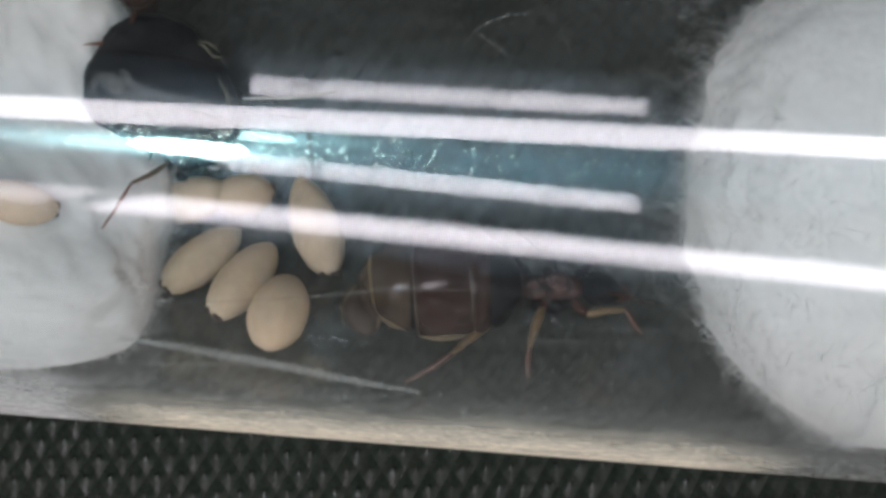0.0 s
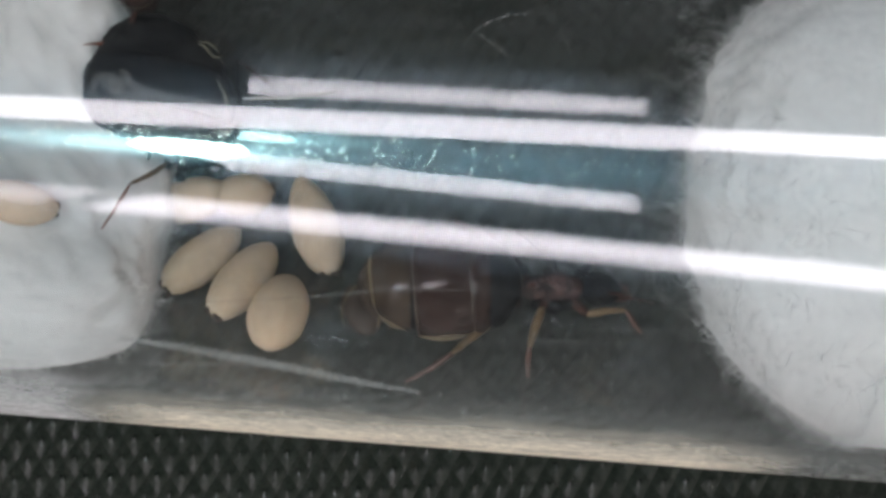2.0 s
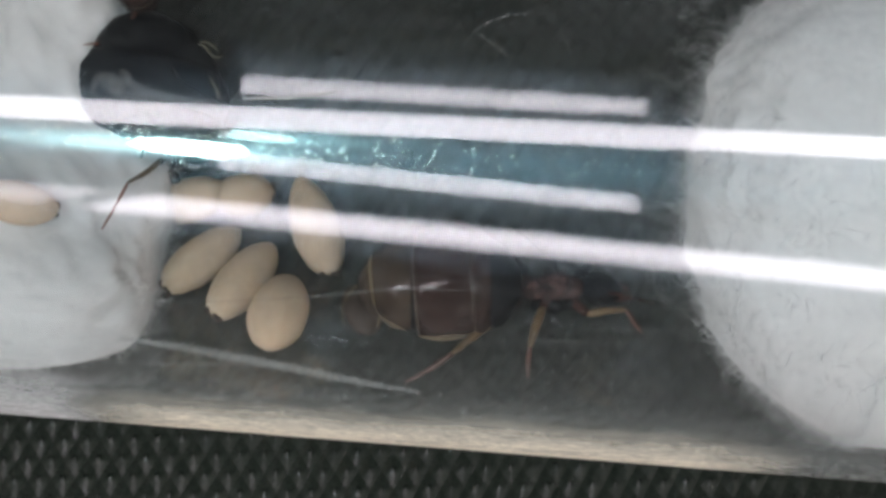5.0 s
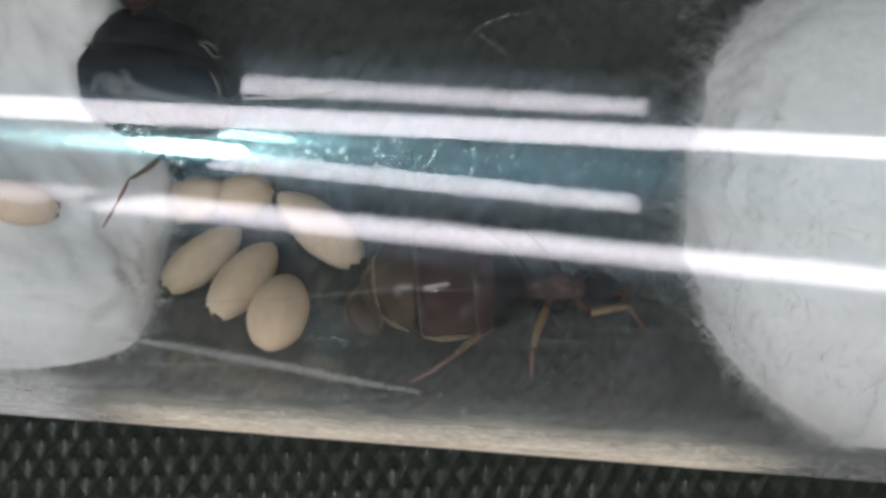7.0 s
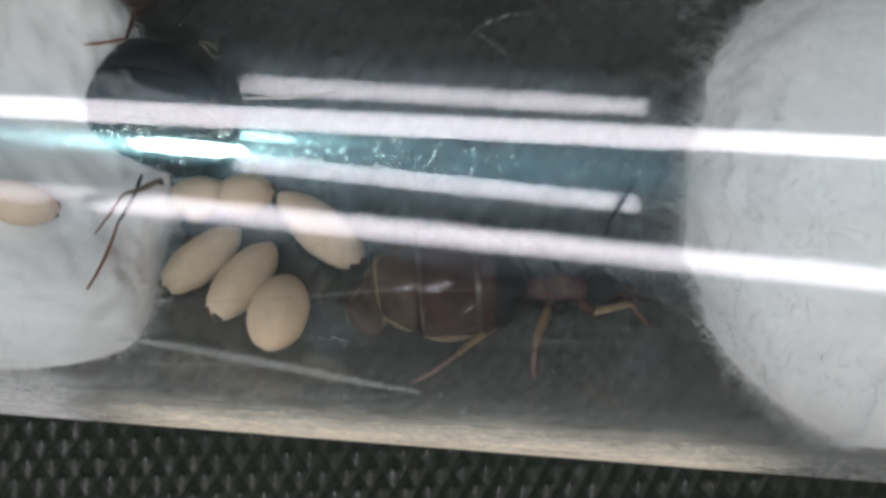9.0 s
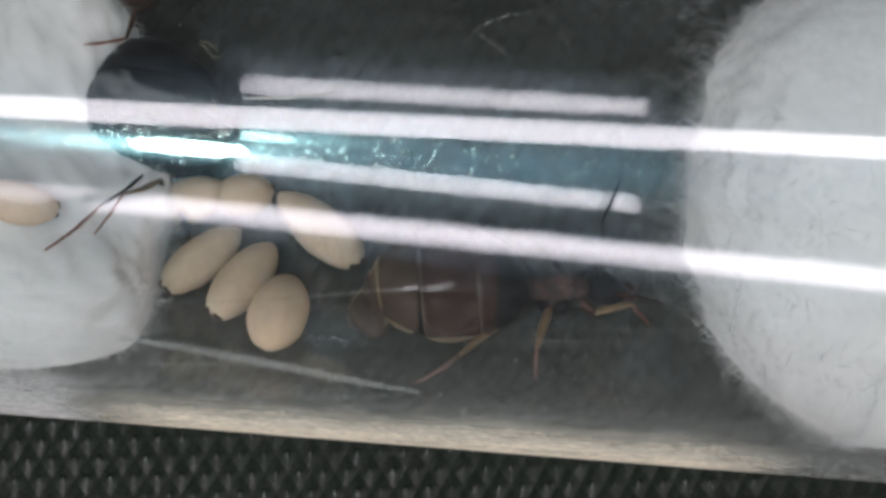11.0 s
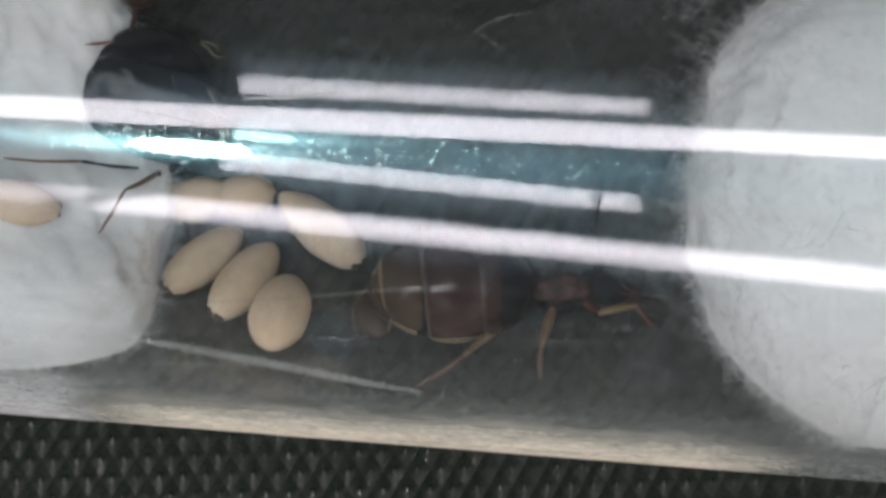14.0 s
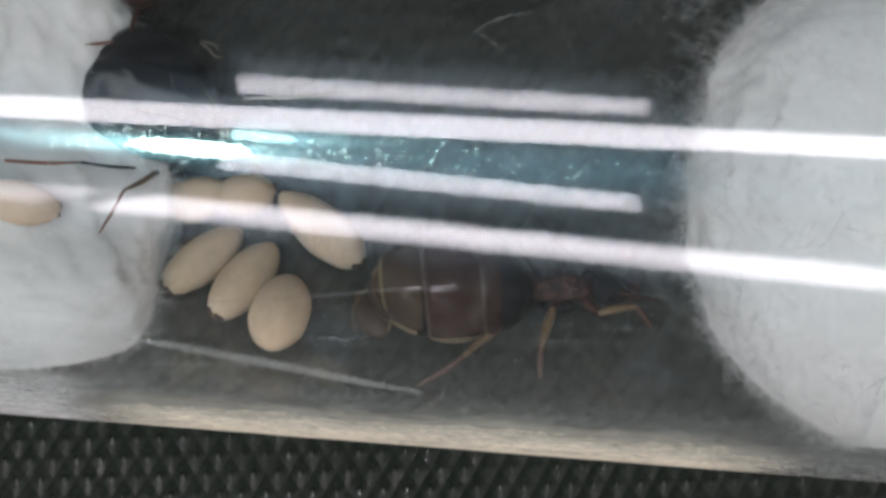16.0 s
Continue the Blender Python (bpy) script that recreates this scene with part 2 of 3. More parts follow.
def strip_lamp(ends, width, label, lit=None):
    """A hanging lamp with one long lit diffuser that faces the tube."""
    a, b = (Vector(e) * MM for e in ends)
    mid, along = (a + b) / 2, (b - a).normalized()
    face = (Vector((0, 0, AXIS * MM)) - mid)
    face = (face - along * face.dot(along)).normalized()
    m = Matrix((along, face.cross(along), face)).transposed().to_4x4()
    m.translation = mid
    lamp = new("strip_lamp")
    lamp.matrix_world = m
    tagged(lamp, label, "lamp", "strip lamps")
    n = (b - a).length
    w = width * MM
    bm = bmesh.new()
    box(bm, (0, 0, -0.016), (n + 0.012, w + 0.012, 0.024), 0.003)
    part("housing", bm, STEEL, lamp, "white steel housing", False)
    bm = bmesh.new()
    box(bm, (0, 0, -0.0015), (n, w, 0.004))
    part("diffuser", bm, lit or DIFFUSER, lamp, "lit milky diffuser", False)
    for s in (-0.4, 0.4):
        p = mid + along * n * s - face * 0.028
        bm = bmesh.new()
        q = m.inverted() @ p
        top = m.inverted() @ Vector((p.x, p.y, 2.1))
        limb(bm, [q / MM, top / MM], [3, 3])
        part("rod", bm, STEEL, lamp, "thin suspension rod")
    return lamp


strip_lamp([(-1000, -717, 1019), (300, -198, 1180)], 158, "white hanging strip lamp, lit, over the table")
strip_lamp([(-100, -480, 359), (151, -526, 296)], 80, "short white hanging strip lamp, lit, low beside the table")
strip_lamp([(-705, -370, 512), (-116, -477, 363)], 74, "long white hanging strip lamp, dimly lit, low beside the table", DIM_DIFFUSER)
# Two unseen warm lamps, added to fill the cotton and the tube's near side.
strip_lamp([(420, -580, 170), (640, -320, 170)], 118, "added warm fill lamp, out of view, low at the table's edge", WARM_FILL)
strip_lamp([(-420, -580, 170), (-640, -320, 170)], 88, "narrow added warm fill lamp, out of view, low at the table's edge", WARM_FILL)

torch = bpy.data.lights.new("torch", "AREA")
torch.shape, torch.size, torch.energy, torch.color = "DISK", 0.0062, 0.0130, (0.63, 0.97, 0.98)
torch_ob = new("torch", torch)
torch_ob.matrix_world = look(Vector((-13.5, -33.6, 64.6)) * MM, Vector((-6, -2, 8)) * MM)


# ---- the mat ----
PITCH, ROW, RISE, SLOPE = 0.705, 0.61, 0.09, math.radians(6.3)


def stud_grid(steps, high, lean, nub):
    """The places of one stud's surface, in mm about its middle: a low four-sided pad with a rounded tip."""
    return [((a - b) * PITCH / 2, (a + b) * ROW,
             high * (1 - abs(2 * b) ** 3) * (1 - 0.4 * abs(2 * a) ** 3) + nub * math.exp(-((a + lean) ** 2 + (b - lean) ** 2) / 0.008))
            for a in steps for b in steps]


def grid_faces(k, n):
    return [(k + a * n + b, k + (a + 1) * n + b, k + (a + 1) * n + b + 1, k + a * n + b + 1) for a in range(n - 1) for b in range(n - 1)]


def studded_mat():
    """A rubber mat of small studs in staggered rows; those along the tube's near side are pieces of their own."""
    c, s = math.cos(SLOPE), math.sin(SLOPE)
    rnd = random.Random(3)
    fine = (-0.5, -0.32, -0.15, -0.07, 0.0, 0.07, 0.15, 0.32, 0.5)
    coarse = (-0.5, 0.0, 0.5)
    verts, faces, single = [], [], []
    for j in range(-56, 57):
        for i in range(-64, 65):
            px, py = (i + 0.5 * (j % 2)) * PITCH, j * ROW
            x0, y0 = px * c - py * s - 0.24, px * s + py * c - 0.17
            if abs(x0) < 13.6 and -8.7 < y0 < -4.7:
                single.append((x0, y0))
                continue
            steps = fine if abs(py) < 13 and abs(px) < 21 else coarse
            k = len(verts)
            for x, y, z in stud_grid(steps, RISE * rnd.uniform(0.86, 1.0), rnd.uniform(-0.02, 0.02), rnd.uniform(0.04, 0.12)):
                verts.append(((x * c - y * s + x0) * MM, (x * s + y * c + y0) * MM, z * MM))
            faces += grid_faces(k, len(steps))
    k = len(verts)
    verts += [(x * 0.06, y * 0.045, z * MM) for z in (-0.01, -0.9) for x, y in ((-1, -1), (1, -1), (1, 1), (-1, 1))]
    faces += [(k, k + 1, k + 2, k + 3), (k + 7, k + 6, k + 5, k + 4)] + [(k + e, k + 4 + e, k + 4 + (e + 1) % 4, k + (e + 1) % 4) for e in range(4)]
    ob = from_arrays("studded_mat", verts, faces, RUBBER)
    shapes = []
    for _ in range(12):
        me = bpy.data.meshes.new("stud")
        me.from_pydata([(x * MM, y * MM, z * MM) for x, y, z in stud_grid(fine, RISE * rnd.uniform(0.86, 1.0), rnd.uniform(-0.03, 0.03), rnd.uniform(0.04, 0.12))], [], grid_faces(0, len(fine)))
        me.materials.append(RUBBER)
        me.shade_smooth()
        shapes.append(me)
    for x0, y0 in single:
        stud = new("stud", rnd.choice(shapes))
        stud.parent = ob
        stud.matrix_basis = pose(x0 * MM, y0 * MM, 0, 0, 0, math.degrees(SLOPE))
    return tagged(ob, "black rubber mat of small pyramid studs on the table", "mat")


studded_mat()


# ---- the tube ----
def test_tube():
    seg, half = 240, 46.0
    verts, faces = [], []
    xs = [-half + 2 * half * i / 8 for i in range(9)]
    for rad in (SKIN, BORE):
        for x in xs:
            for k in range(seg):
                a = 2 * math.pi * k / seg
                verts.append((x * MM, rad * math.sin(a) * MM, (AXIS - rad * math.cos(a)) * MM))
    n = len(xs) * seg
    for i in range(len(xs) - 1):
        for k in range(seg):
            a, b, c, d = i * seg + k, i * seg + (k + 1) % seg, (i + 1) * seg + (k + 1) % seg, (i + 1) * seg + k
            faces += [(a, b, c, d), (n + d, n + c, n + b, n + a)]
    for i, flip in ((0, 1), (len(xs) - 1, 0)):
        for k in range(seg):
            q = (i * seg + k, i * seg + (k + 1) % seg, n + i * seg + (k + 1) % seg, n + i * seg + k)
            faces.append(q[::-1] if flip else q)
    ob = from_arrays("test_tube", verts, faces, GLASS)
    bm = bmesh.new()
    bm.from_mesh(ob.data)
    bmesh.ops.recalc_face_normals(bm, faces=bm.faces[:])
    bm.to_mesh(ob.data)
    bm.free()
    ob.data.shade_smooth()
    ob.visible_shadow = False
    # on its near side: a long grey dust film; over it painted cream edge light and refracted cotton
    for name, mat, x0, x1, a0, a1, off, label in (("dust_film", DUST_GREY, -45, 45, 35, 113, 0.010, "thin grey film of dust"),
                                                  ("residue_film", EDGE_LIGHT, -12.0, 13.0, 72, 113, 0.020, "cream band painted for light in the tube's edge"),
                                                  ("cotton_film", COTTON_IMAGE, -30, 4, 72, 113, 0.030, "white film painted for the cotton's refracted image")):
        sv, sf = [], []
        for i in range(61):
            for k in range(41):
                a = radians(a0 + (a1 - a0) * k / 40)
                sv.append(((x0 + (x1 - x0) * i / 60) * MM, -(SKIN + off) * math.sin(a) * MM, (AXIS + (SKIN + off) * math.cos(a)) * MM))
        for i in range(60):
            for k in range(40):
                q = i * 41 + k
                sf.append((q, q + 1, q + 42, q + 41))
        film = from_arrays(name, sv, sf, mat)
        film.parent = ob
        film.visible_shadow = False
        tagged(film, label)
    return tagged(ob, "clear scratched plastic test tube lying on the studded mat", "test tube")


test_tube()


# ---- cotton ----
UP, NEAR = Vector((0, math.cos(radians(TILT)), math.sin(radians(TILT)))), Vector((0, -math.sin(radians(TILT)), math.cos(radians(TILT))))


def right_face(y, z):
    q = math.hypot(y, z) / BORE
    return 6.6 + 2.9 * q ** 2 + 2.0 * q ** 8


def left_face(y, z):
    p = Vector((0, y, z))
    u, w = p.dot(UP), p.dot(NEAR)
    d = u + 3.1
    f = min(1.0, max(0.0, (u + 5.0) / 2.8))
    f = f * f * (3 - 2 * f)
    slant = f * 0.12 * (w + 6.2) ** 2 + (1 - f) * 0.20 * max(0.0, w + 4.2) ** 2
    return -8.2 - (0.028 if d > 0 else 0.03) * d * d - slant - 2.8 * math.exp(-((u - 1.8) ** 2 + (w + 2.0) ** 2) / 9.0)


def cotton_plug(face, side, label, seed, fill, lumps=0.0):
    """A wad that fills the tube from its uneven face outwards, with loose fibres standing off it."""
    seg, rings, deep = 200, 84, 24
    verts, faces = [], []
    for i in range(rings + deep):
        q = min(1.0, (i + 0.02) / (rings - 1))
        for k in range(seg):
            a = 2 * math.pi * k / seg
            out = min(1.0, max(0.0, (i - rings + 4) / 6))
            rad = BORE * (fill + (0.985 - fill) * out) * math.sin(q * math.pi / 2) ** 0.9
            y, z = rad * math.sin(a), -rad * math.cos(a)
            x = face(y, z) + side * max(0, i - rings + 1) * 0.9
            v = Vector((x, y, z + AXIS))
            f = noise.fractal(v * 0.45 + Vector((seed, 0, 0)), 0.9, 2.0, 2)
            g = noise.fractal(v * 1.6 + Vector((seed, 9, 0)), 0.8, 2.0, 2)
            e = noise.fractal(v * 3.6 + Vector((seed, 0, 5)), 0.6, 2.0, 4)
            v.x -= side * (0.30 * f + (0.11 + lumps) * g + (0.02 + 0.5 * lumps) * e - 0.18)
            lip = min(1.0, max(0.0, (rad - 3.5) / 3.0))
            inward = Vector((0, -y, -z)) / max(rad, 1e-6)
            v += inward * lip * lip * (3 - 2 * lip) * (1 - 0.85 * out) * (0.22 + (0.07 + lumps) * g + 0.1 * f + (0.015 + 0.5 * lumps) * e)
            verts.append(v * MM)
    for i in range(rings + deep - 1):
        for k in range(seg):
            faces.append((i * seg + k, i * seg + (k + 1) % seg, (i + 1) * seg + (k + 1) % seg, (i + 1) * seg + k))
    faces.append(tuple(range(seg)))
    ob = from_arrays("cotton_plug", verts, faces, COTTON)
    tagged(ob, label, "cotton plug", "cotton plugs")
    rnd = random.Random(seed)
    fv, ff = [], []
    for _ in range(26000):
        i = min(1 + int(rnd.random() ** 0.7 * (rings + 7)), rings + 7)
        k = rnd.randrange(seg)
        p = Vector(verts[i * seg + k]) / MM
        up = Vector(verts[(i + 1) * seg + k]) - Vector(verts[(i - 1) * seg + k])
        out = up.cross(Vector(verts[i * seg + (k + 1) % seg]) - Vector(verts[i * seg + k - 1])).normalized()
        if out.x * side > 0.2:
            out = -out
        wild = Vector((rnd.gauss(0, 1), rnd.gauss(0, 1), rnd.gauss(0, 1)))
        way = (out * rnd.uniform(0.0, 0.8) + wild * 0.75).normalized()
        curl = Vector((rnd.gauss(0, 1), rnd.gauss(0, 1), rnd.gauss(0, 1))) * 1.2
        n = 5
        step = 0.055 + 0.17 * rnd.random() ** 2
        thick = rnd.uniform(0.0030, 0.0057)
        wide = way.orthogonal().normalized() * thick
        tall = way.cross(wide).normalized() * thick
        k0 = len(fv)
        for s in range(n + 1):
            r0 = math.hypot(p.y, p.z - AXIS)
            if r0 > BORE - 0.06:
                p.y, p.z = p.y * (BORE - 0.06) / r0, AXIS + (p.z - AXIS) * (BORE - 0.06) / r0
            taper = 1.0 - 0.12 * s
            for e in (wide, tall - wide * 0.5, -tall - wide * 0.5):
                fv.append((p + e * taper) * MM)
            way = (way + curl * 0.5 + Vector((rnd.gauss(0, 1), rnd.gauss(0, 1), rnd.gauss(0, 1))) * 0.2).normalized()
            p = p + way * step
        for s in range(n):
            b = k0 + 3 * s
            for e in range(3):
                ff.append((b + e, b + (e + 1) % 3, b + 3 + (e + 1) % 3, b + 3 + e))
    fib = from_arrays("fibres", fv, ff, FIBRE)
    fib.parent = ob
    tagged(fib, "fine loose white cotton fibres", kind="stuff")
    return ob


cotton_plug(right_face, 1, "white cotton wool plug with a rounded fluffy face", 11, 0.985, 0.03)
cotton_plug(left_face, -1, "white cotton wool plug with a slanting fluffy face", 23, 0.965, 0.012)


# ---- cocoons ----
def cocoon(length, width, m, label, tip=True, taper=0.07):
    """A silk cocoon lying along its x, with the dark spot at its x end."""
    bm = bmesh.new()
    vs = ellipsoid(bm, (0, 0, 0), (width / 2, width / 2, length / 2), None, 28, 20)
    for v in vs:
        z = v.co.z / (length / 2 * MM)
        f = (1 - z * z) ** 0.08 if abs(z) < 0.999 else 0.6
        v.co.x *= min(f * 1.12, 1.1) * (1 - taper * z)
        v.co.y *= min(f * 1.12, 1.1) * (1 - taper * z)
        v.co += Vector((noise.noise(v.co * 1500 + Vector((length * 9, 0, 0))), noise.noise(v.co * 1500 + Vector((0, 7, 0))), 0)) * 0.03 * MM
        v.co = Vector((v.co.z, v.co.y, v.co.x))
    ob = mesh_object("cocoon", bm, SILK)
    ob.matrix_world = m
    tagged(ob, label, "cocoon", "cocoons")
    if not tip:
        return ob
    bm = bmesh.new()
    for k in range(4):
        ellipsoid(bm, (-length / 2 + 0.03 + 0.03 * k, width * (0.11 * k - 0.16), 0.05 * (k % 2)), (0.09, width * 0.08, width * 0.11), None, 10, 8)
    part("dark_tip", bm, MECONIUM, ob, "dark brown spot at the cocoon's end")
    return ob


PALE = "cream silk ant cocoon lying on the tube's wall"
rest = Vector((-11.0, -1.6, 6.3)) - Vector((-13.0, -2.0, 7.8))
rest = -rest
cotton_rest = Matrix.Translation(Vector((-11.98, -1.8, 7.05)) * MM) @ rest.to_track_quat("X", "Z").to_matrix().to_4x4()
cocoon(2.66, 1.10, cotton_rest, "cream silk ant cocoon with a dark tip on the cotton")
cocoon(2.5, 1.30, footing(-7.84, 10.4, 21.5, 0.70), PALE)
cocoon(2.0, 1.21, footing(-6.30, 13.0, 193.4, 0.66), PALE)
cocoon(3.18, 1.28, footing(-7.29, -7.0, 50.1, 0.66), PALE)
cocoon(3.39, 1.36, footing(-5.94, -13.0, 63.7, 0.70), "cream silk ant cocoon with a dark ragged tip")
cocoon(3.15, 1.62, footing(-4.72, -24.9, 83.0, 0.87), "plump cream silk ant cocoon on the tube's wall", False)
rolled = cocoon(3.5, 1.38, footing(-3.97, 5.7, 111.4, 0.72), "cream silk ant cocoon beside the brown ant, pushed round", taper=0.17)


# ---- ants ----
def tergite(gaster, a, b, centre, half, mat, edge, hem=False, blunt=0.85):
    """One plate of the gaster, between two stations along it, its hind edge standing proud with a pale rim."""
    cx, cy, cz = centre
    hx, hy, hz = half
    seg, n = 36, 8

    def ring(bm, s, grow, bow=0.0):
        w = math.sqrt(max(0.0, 1 - s * s)) ** blunt * grow
        return [bm.verts.new(Vector((cx + hx * (s - bow * math.cos(k * 2 * math.pi / seg)), cy + hy * w * math.sin(k * 2 * math.pi / seg), cz + hz * w * math.cos(k * 2 * math.pi / seg))) * MM) for k in range(seg)]

    def skin(bm, rings):
        for p, q in zip(rings, rings[1:]):
            for k in range(seg):
                bm.faces.new((p[k], p[(k + 1) % seg], q[(k + 1) % seg], q[k]))

    bm = bmesh.new()
    outer = [ring(bm, a + (b - a) * i / n, 0.96 + 0.05 * i / n + 0.07 * math.sin(math.pi * (i / n) ** 1.15), 0.07 * i / n) for i in range(n + 1)]
    skin(bm, outer + [ring(bm, b, 0.90, 0.07)])
    part("tergite", bm, mat, gaster)
    if edge:
        bm = bmesh.new()
        e = 0.04 if b < a else -0.04
        skin(bm, [ring(bm, b + e * 0.7, 1.022, 0.07), ring(bm, b - e * 0.2, 1.016, 0.07), ring(bm, b - e * 0.2, 0.95, 0.07)])
        part("rim", bm, edge, gaster, "translucent plate rim")
    if hem:
        bm = bmesh.new()
        rows = []
        for i in range(n + 1):
            s = a + (b - a) * (0.12 + 0.84 * i / n)
            w = math.sqrt(max(0.0, 1 - s * s)) ** blunt * (0.97 + 0.05 * (0.12 + 0.84 * i / n) + 0.07 * math.sin(math.pi * (0.12 + 0.84 * i / n) ** 1.15))
            bow = 0.22 * math.sin(math.pi * i / n)
            rows.append([bm.verts.new(Vector((cx + hx * s, cy + side * hy * w * math.sin(q), cz + hz * w * math.cos(q))) * MM)
                         for side in (-1,) for q in (1.80 - bow + 0.26 * e / 4 * (0.5 + bow * 4) for e in range(5))])
        for p, q in zip(rows, rows[1:]):
            for e in range(4):
                bm.faces.new((p[e], p[e + 1], q[e + 1], q[e]))
        part("hem", bm, HEM, gaster, "pale amber lower hem of the plate")


def ant(name, label, m, scale, gaster_at, gaster_half, plates, body, dark, inner, blunt=0.85):
    """An ant with its head towards x, standing on z = 0, without limbs. In mm."""
    thing = new(name)
    thing.matrix_world = m
    tagged(thing, label, "ant", "ants")
    k = scale
    bm = bmesh.new()
    ellipsoid(bm, gaster_at, [h * 0.95 for h in gaster_half], None, 32, 20)
    gaster = part("gaster", bm, inner, thing, "swollen banded gaster")
    for a, b, mat, edge, hem in plates:
        tergite(gaster, a, b, gaster_at, gaster_half, mat, edge, hem, blunt)
    front = gaster_at[0] + gaster_half[0]
    bm = bmesh.new()
    ellipsoid(bm, (front + 0.22 * k, 0, 1.25 * k), (0.16 * k, 0.26 * k, 0.42 * k))
    limb(bm, [(front - 0.1, 0, 1.2 * k), (front + 0.5 * k, 0, 1.15 * k)], [0.14 * k, 0.14 * k])
    part("petiole", bm, body, thing)
    bm = bmesh.new()
    ellipsoid(bm, (-0.55 * k, 0, 1.3 * k), (0.62 * k, 0.42 * k, 0.46 * k))
    ellipsoid(bm, (0.05 * k, 0, 1.42 * k), (0.55 * k, 0.5 * k, 0.5 * k))
    ellipsoid(bm, (0.55 * k, 0, 1.35 * k), (0.4 * k, 0.42 * k, 0.4 * k))
    for c, h in (((0.25, 0.28, 1.72), 0.13), ((0.25, -0.28, 1.72), 0.13), ((-0.3, 0.0, 1.78), 0.2), ((-0.85, 0.2, 1.5), 0.14), ((-0.85, -0.2, 1.5), 0.14), ((-0.2, -0.42, 1.15), 0.16), ((0.5, -0.38, 1.1), 0.15)):
        ellipsoid(bm, [v * k for v in c], (h * k * 1.3, h * k, h * k), None, 12, 8)
    for v in bm.verts:
        v.co += v.co.normalized() * noise.noise(v.co * 4500) * 0.05 * k * MM
    part("mesosoma", bm, body, thing)
    bm = bmesh.new()
    vs = ellipsoid(bm, (1.5 * k, 0, 1.2 * k), (0.68 * k, 0.62 * k, 0.42 * k), pose(0, 0, 0, 0, 12, 0), 24, 18)
    for v in vs:
        f = (v.co.x / MM - 1.5 * k) / (0.68 * k)
        v.co.y *= 1 - 0.16 * f
    head = part("head", bm, dark, thing)
    for s in (-1, 1):
        bm = bmesh.new()
        ellipsoid(bm, (1.42 * k, s * 0.50 * k, 1.36 * k), (0.13 * k, 0.08 * k, 0.12 * k), None, 14, 10)
        part("eye", bm, EYE_BLACK, head)
        bm = bmesh.new()
        limb(bm, bent([(2.0 * k, s * 0.25 * k, 1.05 * k), (2.3 * k, s * 0.24 * k, 0.98 * k), (2.42 * k, s * 0.03 * k, 0.95 * k)]),
             [0.13 * k] * 5 + [0.1 * k] * 3 + [0.06 * k, 0.05 * k, 0.03 * k])
        part("mandible", bm, RED, head)
    return thing


def limb_part(name, thing, points, radii, mats):
    """A leg or antenna: its first joint is the part, the outer joints hang on it. points in the ant's space, mm."""
    hip = Vector(points[0])
    rel = [Vector(p) - hip for p in points]
    first = None
    names = ("leg", "tibia", "tarsus") if name == "leg" else ("antenna", "funiculus", "club")
    for i in range(len(rel) - 1):
        a, b = rel[i], rel[i + 1]
        r0, r1 = radii[i], radii[i + 1]
        bm = bmesh.new()
        line = [a.lerp(b, t) for t in (0, 0.08, 0.3, 0.55, 0.8, 0.95, 1)]
        sag = (b - a).orthogonal().normalized() * (b - a).length * 0.03
        line = [p + sag * math.sin(math.pi * t) for p, t in zip(line, (0, 0.08, 0.3, 0.55, 0.8, 0.95, 1))]
        limb(bm, line, [r0 * 0.7, r0 * 0.95, r0 * 1.15, r0 * 1.05, (r0 + r1) / 2, r1 * 1.05, r1 * 0.8])
        made = part(names[i], bm, mats[i], first or thing)
        if first is None:
            first = made
            first.location = hip * MM
    return first


def stand(thing, legs, mats=None, thin=1.0):
    """Legs given by their joints in the tube: hip, knee, ankle, toe as (along, angle, height)."""
    back = thing.matrix_world.inverted()
    made = []
    for joints in legs:
        pts = [(back @ (bore(*j) * MM)) / MM for j in joints]
        made.append(limb_part("leg", thing, pts, [r * thin for r in (0.16, 0.13, 0.08, 0.045)], mats or (RED, AMBER, DARK_RUST)))
    return made


brown_home = footing(3.41, -10.5, 6.0)
brown_ant = ant("brown_ant", "brown ant with a swollen banded gaster, standing on the wall", brown_home, 0.95, (-3.35, -0.15, 1.75), (2.35, 1.75, 1.6),
                [(0.97, 0.56, BLACK, None, False), (0.60, 0.36, DARK_RED, RIM_BROWN, False), (0.40, -0.36, BROWN, RIM_BROWN, True),
                 (-0.44, -0.88, TAN, MARGIN, True), (-0.84, -0.97, TAN, None, False)], RED, BLACK, BLACK, 0.95)
for centre, half, name in (((-5.8, -0.70, 1.1), (0.55, 0.95, 0.34), "last_plate"), ((-5.35, -0.35, 1.5), (0.5, 0.95, 0.9), "membrane")):
    bm = bmesh.new()
    ellipsoid(bm, centre, half, pose(0, 0, 0, 0, 0, 18))
    part(name, bm, DULL_BROWN, brown_ant, "brown end of the gaster")
bm = bmesh.new()
limb(bm, bent([(-5.55, -0.02, 1.9), (-5.32, -0.55, 2.1), (-5.25, -1.1, 1.75), (-5.35, -1.45, 1.3)]), [0.03] * 16)
part("rim", bm, MARGIN, brown_ant, "pale rim of the last plate")
bm = bmesh.new()
limb(bm, bent([(-5.72, 0.12, 1.5), (-6.05, -0.12, 1.42), (-6.33, -0.55, 1.3), (-6.38, -1.0, 1.15), (-6.3, -1.25, 1.1)]), [0.02] * 21)
part("rim", bm, MARGIN, brown_ant, "pale rim of the last plate")
